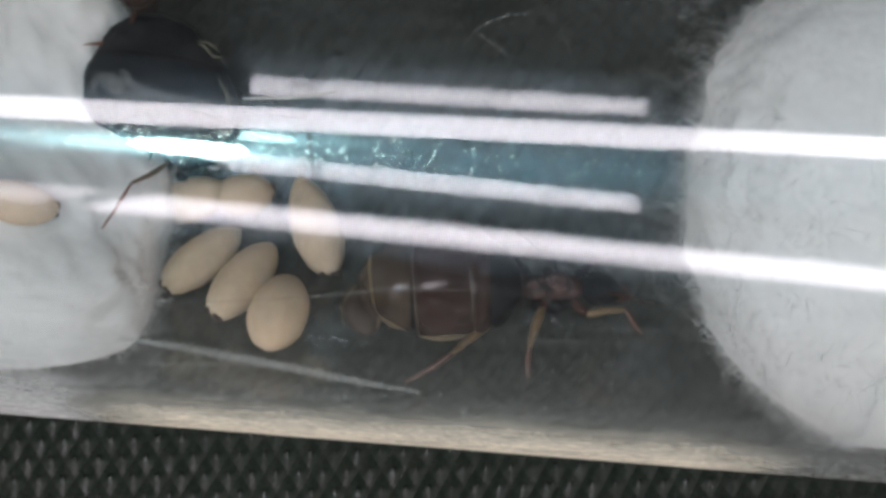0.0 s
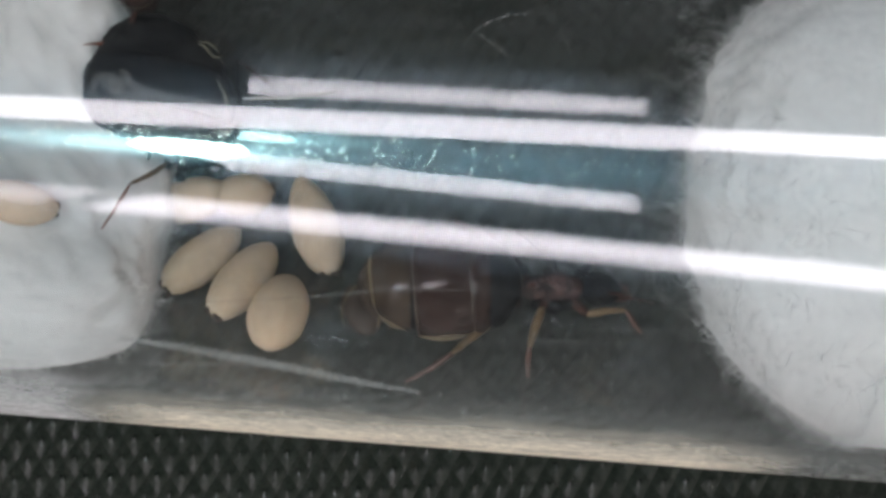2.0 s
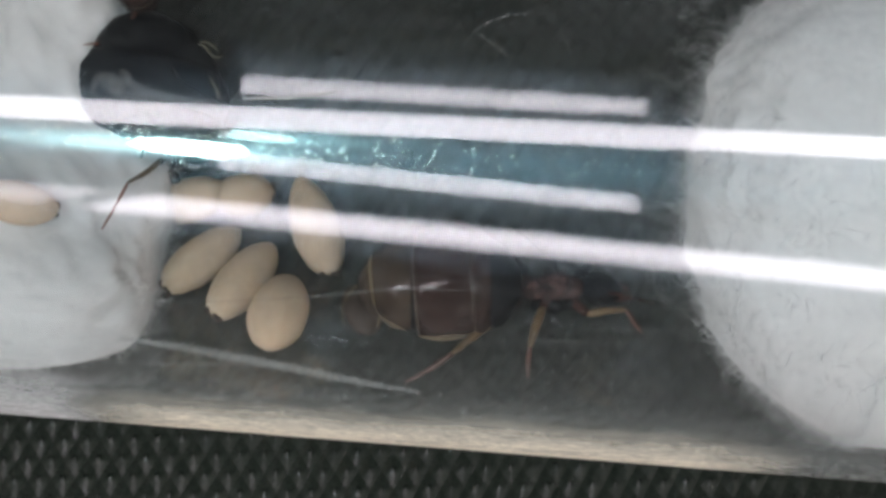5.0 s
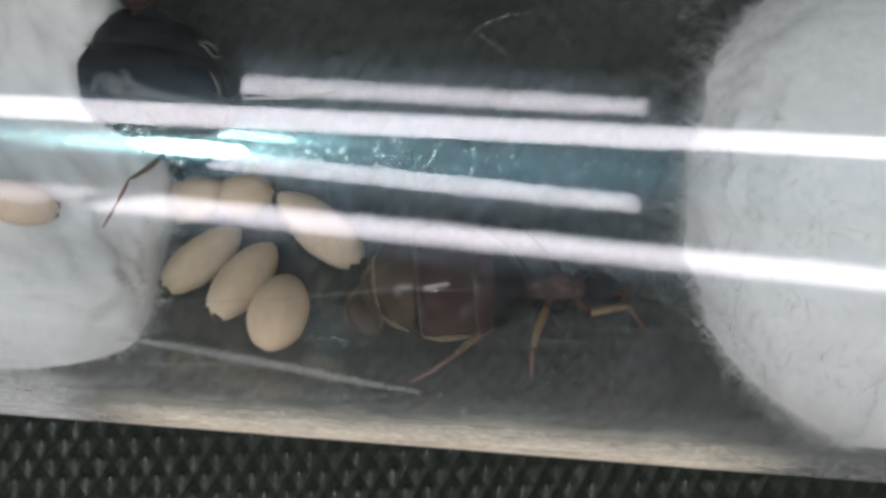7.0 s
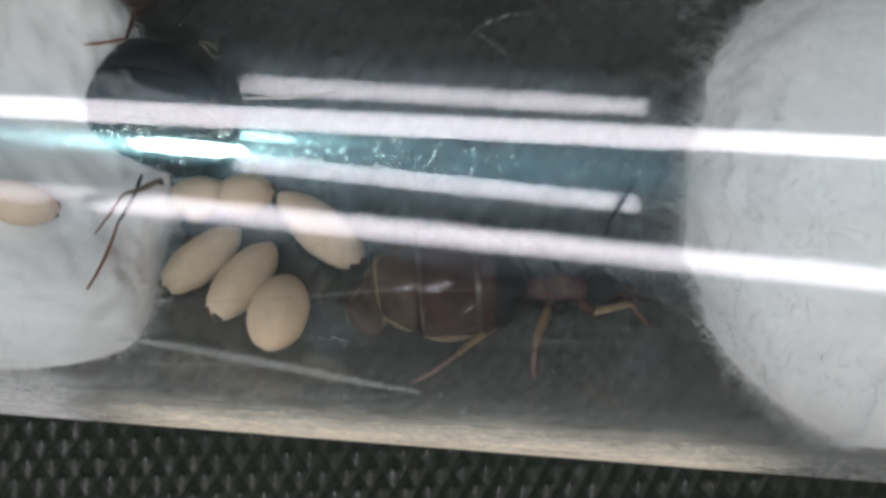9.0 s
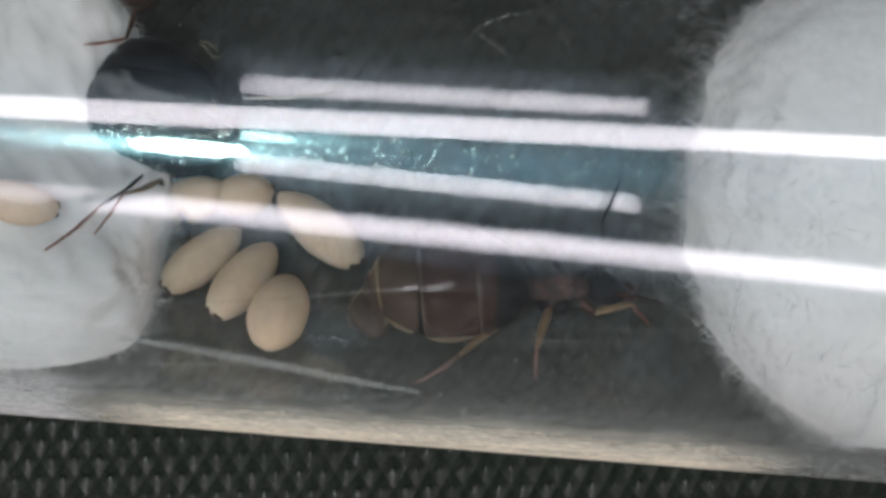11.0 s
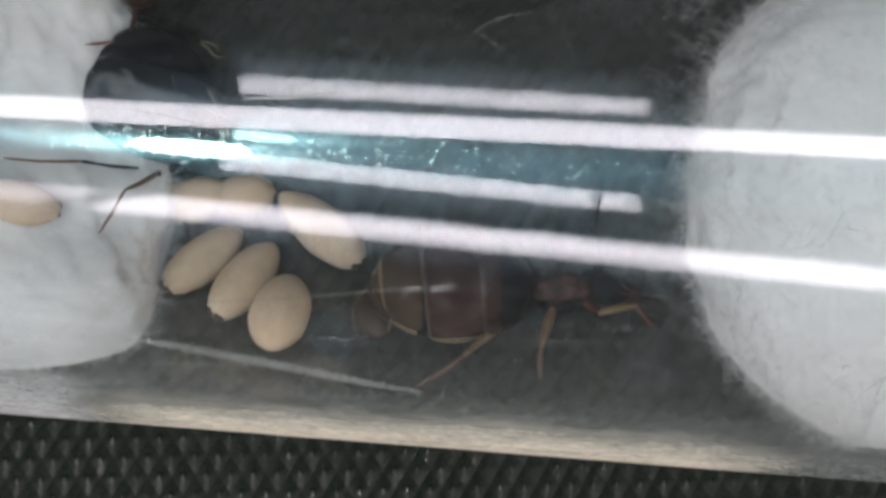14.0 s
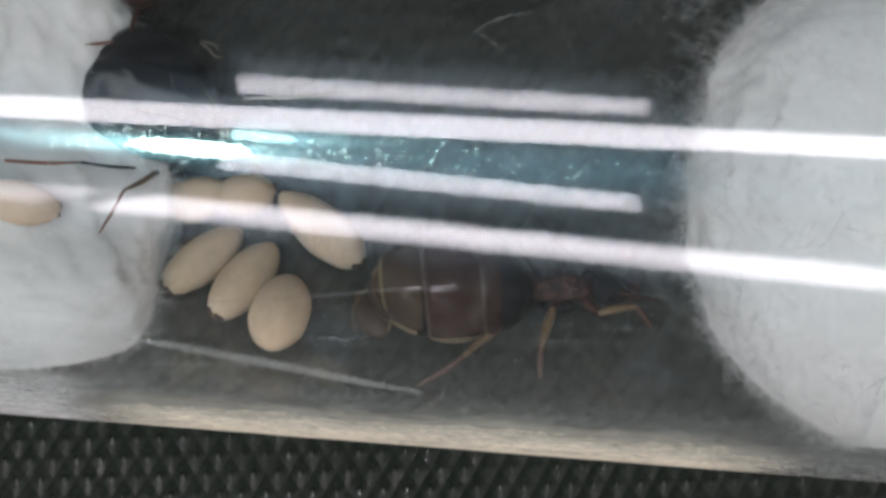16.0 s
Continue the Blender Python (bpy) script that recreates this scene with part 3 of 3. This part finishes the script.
for centre, half, mat, name in (((0.0, -0.5, 0.95), (0.3, 0.24, 0.3), BLACK, "coxa"), ((0.45, -0.45, 0.95), (0.24, 0.2, 0.26), BLACK, "coxa"), ((-0.45, -0.45, 0.95), (0.28, 0.22, 0.28), BLACK, "coxa"),
                                (((-0.2, 0.32, 1.75)), (0.16, 0.12, 0.12), EYE_BLACK, "tegula"), ((-0.25, -0.3, 1.72), (0.15, 0.11, 0.11), EYE_BLACK, "tegula"), ((0.1, 0.0, 1.86), (0.26, 0.2, 0.1), RED, "scutellum")):
    bm = bmesh.new()
    ellipsoid(bm, centre, half, None, 14, 10)
    part(name, bm, mat, brown_ant)
brown_legs = stand(brown_ant, [
    [(2.4, -14, 1.0), (1.94, -20.7, 1.1), (0.5, -39.0, 1.0), (-0.83, -43.4, 0.05)],
    [(3.2, -13, 1.0), (3.11, -17, 1.1), (2.77, -30.7, 0.8), (2.79, -36.5, 0.05)],
    [(3.8, -12, 1.0), (4.5, -16.8, 1.0), (5.65, -11.7, 0.9), (6.3, -13.0, 0.05)],
])
stand(brown_ant, [
    [(2.7, -7, 1.0), (2.0, 0, 1.3), (0.9, 8, 0.7), (0.3, 12, 0.05)],
    [(3.4, -7, 1.0), (3.3, -1, 1.2), (3.1, 5, 0.7), (3.0, 9, 0.05)],
    [(3.9, -7, 1.0), (4.5, -2, 1.2), (5.2, 3, 0.6), (5.8, 5, 0.05)]], (BLACK, RED, RED))
brown_feelers = [
    limb_part("antenna", brown_ant, [(1.6, -0.3, 1.45), (2.2, -0.75, 1.8), (3.0, -0.6, 1.2)], [0.05, 0.045, 0.04], (RED, RED)),
    limb_part("antenna", brown_ant, [(1.2, 0.2, 1.50), (1.25, 1.9, 2.0), (1.9, 3.5, 2.2)], [0.05, 0.045, 0.04], (BLACK, BLACK))]

black_home = footing(-8.85, 16.5, -92.0)
BULGE, BULK = (-1.75, -0.50, 2.0), (2.95, 2.62, 1.8)
black_ant = ant("black_ant", "large black ant with a pale-rimmed gaster, climbing the wall", black_home, 0.6, BULGE, BULK,
                [(0.97, 0.12, BLACK, False, False), (0.17, -0.45, BLACK, False, False), (-0.4, -0.98, BLACK, False, False)], BLACK, BLACK, BLACK, 1.0)
black_legs = stand(black_ant, [[(-8.55, 19, 1.3), (-8.45, 18, 2.4), (-9.27, 3.2, 3.7), (-9.87, -23.6, 3.64)]], (BLACK, AMBER, RUST), 0.62)
stand(black_ant, [
    [(-8.8, 21, 1.0), (-9.2, 28, 1.2), (-9.4, 34, 0.7), (-9.4, 38, 0.05)],
    [(-8.8, 18, 1.0), (-8.9, 13, 1.1), (-8.8, 8, 0.7), (-8.6, 4, 0.05)],
    [(-8.3, 21, 1.0), (-7.8, 28, 1.2), (-7.4, 34, 0.7), (-7.3, 38, 0.05)],
    [(-8.3, 19, 1.0), (-7.7, 20, 1.2), (-7.2, 21, 0.6), (-6.9, 21, 0.05)],
    [(-8.3, 17, 1.0), (-7.9, 12, 1.1), (-7.6, 7, 0.7), (-7.5, 3, 0.05)]], (BLACK, BLACK, RED))
back = black_home.inverted()


def inner(x, y, z):
    """A place in the tube, in mm, as the resting black ant sees it."""
    return (back @ (Vector((x, y, z)) * MM)) / MM


black_feelers = [
    limb_part("antenna", black_ant, [inner(-8.9, 1.3, 4.2), inner(-10.4, 0.55, 5.7), inner(-12.3, -0.5, 7.4)], [0.055, 0.05, 0.04], (BLACK, RUST)),
    limb_part("antenna", black_ant, [inner(-6.29, 2.99, 4.67), inner(-5.78, 4.95, 4.58), inner(-4.1, 4.7, 3.4)], [0.05, 0.045, 0.04], (BLACK, RED))]



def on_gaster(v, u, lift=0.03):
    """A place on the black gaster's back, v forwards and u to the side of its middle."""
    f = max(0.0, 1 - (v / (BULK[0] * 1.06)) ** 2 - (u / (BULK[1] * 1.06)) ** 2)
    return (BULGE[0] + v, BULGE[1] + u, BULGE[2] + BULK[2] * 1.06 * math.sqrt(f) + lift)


gaster = [c for c in black_ant.children if c.name.startswith("gaster")][0]
for ob in (gaster, *gaster.children):  # its front half is short, under the plates
    for v in ob.data.vertices:
        d = v.co.x - BULGE[0] * MM
        if d > 0:
            v.co.x = BULGE[0] * MM + d * 0.42
bm = bmesh.new()
ellipsoid(bm, (BULGE[0] + 0.1, BULGE[1] - 2.2, BULGE[2]), (0.5, 0.5, 1.0), pose(0, 0, 0, 0, 0, 20))
part("side_plate", bm, BLACK, gaster)
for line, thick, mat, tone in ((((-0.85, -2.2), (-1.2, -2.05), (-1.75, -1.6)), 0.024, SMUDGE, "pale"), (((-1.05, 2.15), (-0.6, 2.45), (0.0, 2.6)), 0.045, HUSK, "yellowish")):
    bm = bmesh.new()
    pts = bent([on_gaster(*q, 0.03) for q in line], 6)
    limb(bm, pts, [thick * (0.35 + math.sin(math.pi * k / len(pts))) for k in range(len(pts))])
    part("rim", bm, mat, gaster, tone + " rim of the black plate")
far_ant = ant("brown_ant", "brown ant high on the wall above the black ant", footing(-9.9, 103.0, 94.0), 0.9, (-3.0, 0, 1.75), (1.5, 0.68, 0.8),
              [(0.97, 0.5, BROWN, MARGIN, False), (0.55, -0.05, BROWN, MARGIN, False), (0.0, -0.97, BROWN, False, False)], RED, BROWN, BROWN)
stand(far_ant, [[(-9.9, 88, 1.2), (-9.75, 66, 1.2), (-10.05, 56.0, 1.2), (-11.1, 59.2, 2.4)]], (RED, RED, RUST), 0.6)
stand(far_ant, [
    [(-10.2, 97, 1.0), (-11.0, 99, 1.6), (-11.8, 101, 1.0), (-12.3, 103, 0.05)],
    [(-10.2, 100, 1.0), (-11.0, 107, 1.6), (-12, 112, 1.0), (-12.6, 114, 0.05)],
    [(-9.7, 97, 1.0), (-8.7, 99, 1.6), (-7.9, 101, 1.0), (-7.5, 103, 0.05)],
    [(-9.7, 100, 1.0), (-8.7, 107, 1.6), (-7.7, 112, 1.0), (-7.1, 114, 0.05)]], (RED, RED, RED), 0.6)


# ---- fibres, scratches, droplets ----
def strand(name, points, thick, mat, label, group=""):
    """A thin strand through (along, angle, height) places in the tube, or (along, angle) places on its outer skin."""
    pts = [bore(*p) if len(p) == 3 else bore(*p, BORE - SKIN - 0.012) for p in points]
    line = bent(pts, 8)
    bm = bmesh.new()
    n = len(line) - 1
    limb(bm, line, [thick * (0.25 + 0.75 * math.sin(math.pi * (0.06 + 0.88 * k / n))) for k in range(n + 1)], 6)
    ob = mesh_object(name, bm, mat)
    return tagged(ob, label, name.replace("_", " "), group)


THREAD = "fine white cotton fibre stuck to the tube's wall"
strand("smear", [(-7.83, -112.8), (-6.63, -112.1), (-5.22, -110.6), (-3.51, -108.6), (-1.79, -106.1), (-0.27, -104.4)], 0.15, SMEAR, "long white smear along the tube's side")
for pts, thick in (([(-8.69, -158.6), (-8.62, -161.2), (-8.42, -161.9), (-8.01, -161.3), (-7.36, -160.0), (-6.48, -158.8), (-5.67, -158.8)], 0.14),
                   ([(-8.08, -163.3), (-7.88, -162.4), (-7.78, -160.9)], 0.11), ([(-8.33, -159.6), (-7.64, -158.8), (-6.82, -158.5)], 0.16), ([(-8.5, -160.6), (-8.2, -160.4), (-7.9, -160.0)], 0.17)):
    strand("smear", pts, thick, VEIL, "short white smear on top of the tube", "smears")
for pts, thick in (([(-6.28, -169.1), (-6.08, -168.5), (-5.87, -167.0), (-5.6, -167.2)], 0.03), ([(-6.26, -169.5), (-5.98, -169.2), (-5.75, -167.9)], 0.03)):
    strand("silk_shred", pts, thick, HUSK, "yellowish shred of cocoon silk on the tube", "silk shreds")
strand("scratch", [(-8.32, -106.0), (-6.66, -107.0), (-4.94, -108.2), (-2.94, -109.9)], 0.02, SCRATCH, "thin pale scratch in the tube's side", "scratches")
strand("scratch", [(1.72, -98.8), (2.45, -98.6), (3.61, -99.3)], 0.022, SCRATCH, "thin pale scratch in the tube's side", "scratches")
strand("scratch", [(0.82, -102.1), (0.85, -97), (0.87, -93.3)], 0.025, SCRATCH, "thin pale scratch in the tube's side", "scratches")
strand("scratch", [(-6.96, -121.6), (-5.77, -122.7), (-3.83, -124.7), (-2.45, -126.5), (-1.08, -128.3), (0.71, -129.3)], 0.014, SCRATCH, "long thin pale scratch in the tube's side", "scratches")
strand("scratch", [(7.07, -100.9), (8.46, -103.2), (9.68, -106.2)], 0.008, SCRATCH, "thin pale scratch in the tube's side", "scratches")
strand("scratch", [(3.28, -123.1), (5.21, -124.1), (6.74, -124.2)], 0.008, SCRATCH, "thin pale scratch in the tube's side", "scratches")
strand("scratch", [(1.51, -119.6), (3.18, -120.3), (4.99, -120.6)], 0.008, SCRATCH, "thin pale scratch in the tube's side", "scratches")
strand("fibre", [(-5.07, -160.0), (-3.86, -160.9), (-3.19, -161.9), (-2.79, -162.7)], 0.045, DULL, "grey fibre lying along the tube", "loose fibres")
for pts in ([(0.42, 61.9, 0.1), (1.0, 58.9, 0.15), (1.64, 54.8, 0.1)], [(0.34, 61.2, 0.1), (1.11, 66.1, 0.1), (2.27, 69.3, 0.1)],
            [(4.56, 76.6, 0.1), (5.21, 77.7, 0.1), (5.61, 79.4, 0.1)], [(2.99, 65.5, 0.1), (3.32, 59.5, 0.1), (3.46, 57.1, 0.1)],
            [(6.02, 0.2, 0.3), (6.64, -3.6, 0.4), (6.99, -7.7, 0.3), (7.51, -10.5, 0.2), (7.94, -5.1, 0.4)],
            [(4.51, -13.4, 0.3), (4.84, -9.1, 0.4), (5.26, -5.5, 0.3)], [(5.51, -1.9, 0.3), (5.7, -6.9, 0.4), (5.95, -3.2, 0.3)]):
    strand("fibre", pts, 0.014, TRACE, THREAD, "loose fibres")


def curls():
    """Single curled fibres that stand off the rounded plug's face."""
    rnd = random.Random(31)
    fv, ff = [], []
    for _ in range(420):
        q, a = rnd.uniform(0.25, 0.97), rnd.uniform(0, 2 * math.pi)
        y, z = BORE * q * math.sin(a), -BORE * q * math.cos(a)
        p = Vector((right_face(y, z) + 0.1 - abs(rnd.gauss(0, 0.12)), y, z + AXIS))
        way = Vector((rnd.gauss(-0.5, 0.6), rnd.gauss(0, 1), rnd.gauss(0, 1))).normalized()
        spin = Vector((rnd.gauss(0, 1), rnd.gauss(0, 1), rnd.gauss(0, 1))).normalized()
        bend, step, thick = rnd.uniform(0.2, 0.55), rnd.uniform(0.05, 0.11), rnd.uniform(0.004, 0.0075)
        k0, n = len(fv), rnd.randint(7, 13)
        for k in range(n + 1):
            r0 = math.hypot(p.y, p.z - AXIS)
            if r0 > BORE - 0.05:
                p.y, p.z = p.y * (BORE - 0.05) / r0, AXIS + (p.z - AXIS) * (BORE - 0.05) / r0
            for e in (Vector((1, 0.3, 0)), Vector((-0.5, 1, 0.4)), Vector((-0.5, -0.6, -1))):
                fv.append((p + e * thick * (1 - 0.5 * k / n)) * MM)
            way = (way + way.cross(spin) * bend + spin * 0.02).normalized()
            p = p + way * step
        for k in range(n):
            b = k0 + 3 * k
            ff += [(b + e, b + (e + 1) % 3, b + 3 + (e + 1) % 3, b + 3 + e) for e in range(3)]
    return tagged(from_arrays("curled_fibres", fv, ff, FIBRE), "curled single cotton fibres on the rounded plug", "fibres", kind="stuff")


def tangle():
    """Loose fibres that stand off the cotton's face and cling to the wall before it."""
    rnd = random.Random(5)
    fv, ff = [], []
    for _ in range(420):
        x, ang, h = 7.3 - abs(rnd.gauss(0, 0.5)), rnd.uniform(-12, 100), abs(rnd.gauss(0, 1.9)) + 0.1
        head = rnd.uniform(0, 360)
        thick = rnd.uniform(0.0012, 0.0026)
        turn = rnd.gauss(0, 11)
        k0 = len(fv)
        n = rnd.randint(5, 11)
        for k in range(n + 1):
            p = bore(x, ang, min(max(h, 0.03), 6.5))
            for e in (Vector((1, 0.3, 0)), Vector((-0.5, 1, 0.4)), Vector((-0.5, -0.6, -1))):
                fv.append((p + e * thick) * MM)
            head += turn + rnd.gauss(0, 14)
            x += 0.13 * math.cos(radians(head))
            ang += 1.1 * math.sin(radians(head))
            h += rnd.gauss(0, 0.05)
        for k in range(n):
            b = k0 + 3 * k
            ff += [(b + e, b + (e + 1) % 3, b + 3 + (e + 1) % 3, b + 3 + e) for e in range(3)]
    return tagged(from_arrays("loose_tangle", fv, ff, FIBRE), "tangle of loose cotton fibres before the plug", "fibres", kind="stuff")


def droplets():
    """Fine flat beads of condensation on the inside of the tube's upper wall."""
    rnd = random.Random(8)
    fv, ff = [], []
    for _ in range(1500):
        x = rnd.choice((rnd.uniform(-2.0, 6.4), rnd.gauss(-7, 2.2), rnd.gauss(-6.5, 2.8), rnd.triangular(-11.5, 6.0, -7.0)))
        a = 208.5 - 0.12 * (x + 6) + rnd.gauss(-0.5, 2.0)
        rad = rnd.choice((0.007, 0.008, 0.010, 0.012, 0.016, 0.028)) * (1.0 if x < 0 else 0.8)
        p = bore(x, a, 0.006)
        n = (Vector((0, 0, AXIS)) - Vector((0, p.y, p.z)))
        n = (-n.normalized() + Vector((rnd.gauss(0, 0.22), rnd.gauss(0, 0.12), 0))).normalized()
        e = n.orthogonal().normalized()
        g = n.cross(e)
        k = len(fv)
        for q in range(6):
            fv.append((p + (e * math.cos(q * math.pi / 3) * rnd.uniform(0.8, 2.2) + g * math.sin(q * math.pi / 3)) * rad) * MM)
        fv.append((p + n * 0.004) * MM)
        ff += [(k + q, k + (q + 1) % 6, k + 6) for q in range(6)]
    ob = from_arrays("condensation", fv, ff, DROP, False)
    ob.visible_shadow = False
    return tagged(ob, "fine glinting beads of condensation in the tube", "condensation", kind="stuff")


def specks():
    """Dust on the tube's inner and outer walls."""
    rnd = random.Random(9)
    bm = bmesh.new()
    for _ in range(900):
        h = rnd.choice((0.02, BORE - SKIN - 0.01))
        a = rnd.uniform(-60, 80) if h > 0 else rnd.uniform(95, 235) * -1
        rad = rnd.choice((0.006, 0.008, 0.010, 0.014))
        m = Matrix.Translation(bore(rnd.uniform(-13, 13), a, h) * MM) @ Matrix.Diagonal((rad * MM * rnd.uniform(0.7, 2), rad * MM, rad * MM, 1))
        bmesh.ops.create_icosphere(bm, subdivisions=1, radius=1.0, matrix=m)
    return tagged(mesh_object("dust_specks", bm, DULL), "pale specks of dust on the tube", "dust", kind="stuff")


curls()
tangle()
droplets()
specks()


# ---- what moves ----
SWAY = ((0, 25, 295), (2.2, 27, 291), (2.6, 35, 284), (3.0, 30, 284), (3.5, 30, 289), (4.2, 25, 280), (6.3, 15, 278), (6.9, 10, 280),
        (7.5, 20, 278), (8.1, 22, 276), (8.4, 30, 273), (8.8, 45, 273), (9.0, 65, 283), (9.2, 65, 283), (11.3, 66, 284), (11.6, 55, 278),
        (11.8, 30, 275), (12.5, 28, 275), (13.3, 35, 274), (14.0, 48, 273), (14.5, 48, 273), (16.0, 48, 268))
SHIFT = ((0, 0.0, 0.0), (6.3, 0.02, 0.0), (7.0, 0.10, 0.2), (7.5, 0.14, 0.3), (9.2, 0.16, 0.3), (11.5, 0.22, 0.9), (12.0, 0.24, 1.0), (16.0, 0.26, 1.0))


def between(table, t):
    """The values of a table at t, straight from row to row."""
    for a, b in zip(table, table[1:]):
        if t <= b[0]:
            f = (t - a[0]) / (b[0] - a[0])
            return [u + (v - u) * f for u, v in zip(a[1:], b[1:])]
    return list(table[-1][1:])


def black_at(t):
    top, x = between(SWAY, t)
    return footing(-8.85 + (x - 295) * 0.0168, 16.5 - (top - 25) * 0.17, -92.0)


def brown_at(t):
    dx, swing = between(SHIFT, t)
    return footing(3.41 + dx, -10.5, 6.0 + swing)


def reach(limb_ob, tip, body_at, rows):
    """Turn a limb at its root so that its tip points at places in the tube, (seconds, x, y, z) in mm."""
    root = limb_ob.location.copy()
    rest = Vector(tip) * MM - root
    keys = []
    for t, *place in rows:
        aim = body_at(t).inverted() @ (Vector(place) * MM) - root
        keys.append((t, Matrix.Translation(root) @ rest.rotation_difference(aim).to_matrix().to_4x4()))
    walk(limb_ob, keys)


def motions():
    start, end = footing(-3.97, 5.7, 111.4, 0.72), footing(-3.83, 5.0, 141.4, 0.72)
    walk(rolled, [(0.0, start), (6.3, start), (6.4, footing(-3.94, 5.7, 113.0, 0.72)), (6.5, footing(-3.86, 5.6, 132.0, 0.72)), (6.6, end), (16.0, end)])
    walk(brown_ant, [(row[0], brown_at(row[0])) for row in SHIFT])
    walk(black_ant, [(row[0], black_at(row[0])) for row in SWAY])
    step = (brown_home.inverted() @ (bore(6.3, -13.0, 0.05) * MM)) / MM
    reach(brown_legs[2], step, brown_at, [(t, *bore(x, a, 0.05)) for t, x, a in ((0, 6.0, -15.2), (4.2, 6.0, -15.2), (6.6, 6.15, -14.2), (9.0, 6.35, -13.0), (11.4, 6.45, -13.2), (16, 6.4, -13.6))])
    toe = bore(-9.87, -23.6, 3.64)
    reach(black_legs[0], inner(*toe), black_at, [(row[0], *toe) for row in SWAY])
    hid = (-8.9, 5.5, 3.5)
    reach(black_feelers[0], inner(-12.3, -0.5, 7.4), black_at, [
        (0, *hid), (8.6, *hid), (8.7, -11.9, 1.9, 5.7), (8.8, -8.6, -1.6, 6.4), (9.0, -9.6, -2.3, 5.3), (9.2, -10.9, -2.7, 6.5), (11.3, -10.9, -2.8, 6.5), (11.5, -10.2, -1.5, 5.7), (11.6, -10.8, -1.2, 6.3),
        (11.8, -12.3, -0.5, 7.4), (11.9, -10.1, -0.2, 5.6), (12.0, -10.4, -3.3, 6.5), (12.2, -9.4, -2.1, 5.1), (12.4, -11.0, -0.7, 6.4),
        (12.6, -10.7, -0.3, 6.1), (12.8, -11.1, -2.6, 6.6), (13.0, -10.2, -1.1, 5.7), (13.3, -12.3, -0.6, 7.4), (16, -12.2, -0.7, 7.4)])
    tuck = (-8.8, 4.6, 4.6)
    reach(black_feelers[1], inner(-4.1, 4.7, 3.4), black_at, [
        (0, -3.9, 1.2, 3.6), (0.5, -4.4, 2.6, 2.6), (0.8, -6.0, 4.9, 3.4), (1.0, -5.3, 4.5, 3.2), (1.2, -4.4, 4.1, 4.1), (1.5, -4.5, 1.6, 3.8), (1.8, -5.4, 4.5, 3.2),
        (2.0, -5.8, 4.6, 3.0), (2.2, *tuck), (2.8, -6.0, 4.7, 3.1), (3.0, -4.6, 4.3, 3.7), (3.2, -4.8, 4.3, 3.6), (3.4, -5.8, 4.6, 3.0),
        (3.7, *tuck), (14.3, *tuck), (14.4, -6.0, 5.0, 4.7), (14.5, -4.2, 3.9, 4.5), (14.6, -6.0, 5.0, 4.7), (14.7, *tuck), (16, *tuck)])
    reach(brown_feelers[1], (1.9, 3.5, 2.2), brown_at, [
        (0, 2.6, 0.8, 1.8), (7.6, 2.5, 1.2, 1.6), (7.8, 2.4, 2.0, 1.8), (8.0, 2.4, 1.2, 3.9), (8.2, 3.8, 2.4, 2.4), (8.4, 4.9, 2.8, 3.3), (8.6, 4.9, 2.7, 4.4),
        (8.8, 4.8, 2.6, 4.3), (9.0, 5.7, 2.6, 3.1), (9.2, 5.3, 2.8, 2.8), (11.3, 5.3, 2.8, 4.5), (11.6, 5.3, 2.4, 4.3), (11.9, 5.8, 2.6, 2.8),
        (12.2, 5.9, 2.8, 4.6), (12.5, 4.0, 2.7, 1.7), (13.5, 2.5, 1.6, 1.7), (14.2, 5.3, 2.8, 2.8), (14.6, 2.9, 1.6, 1.7), (16, 2.9, 1.5, 1.7)])


motions()
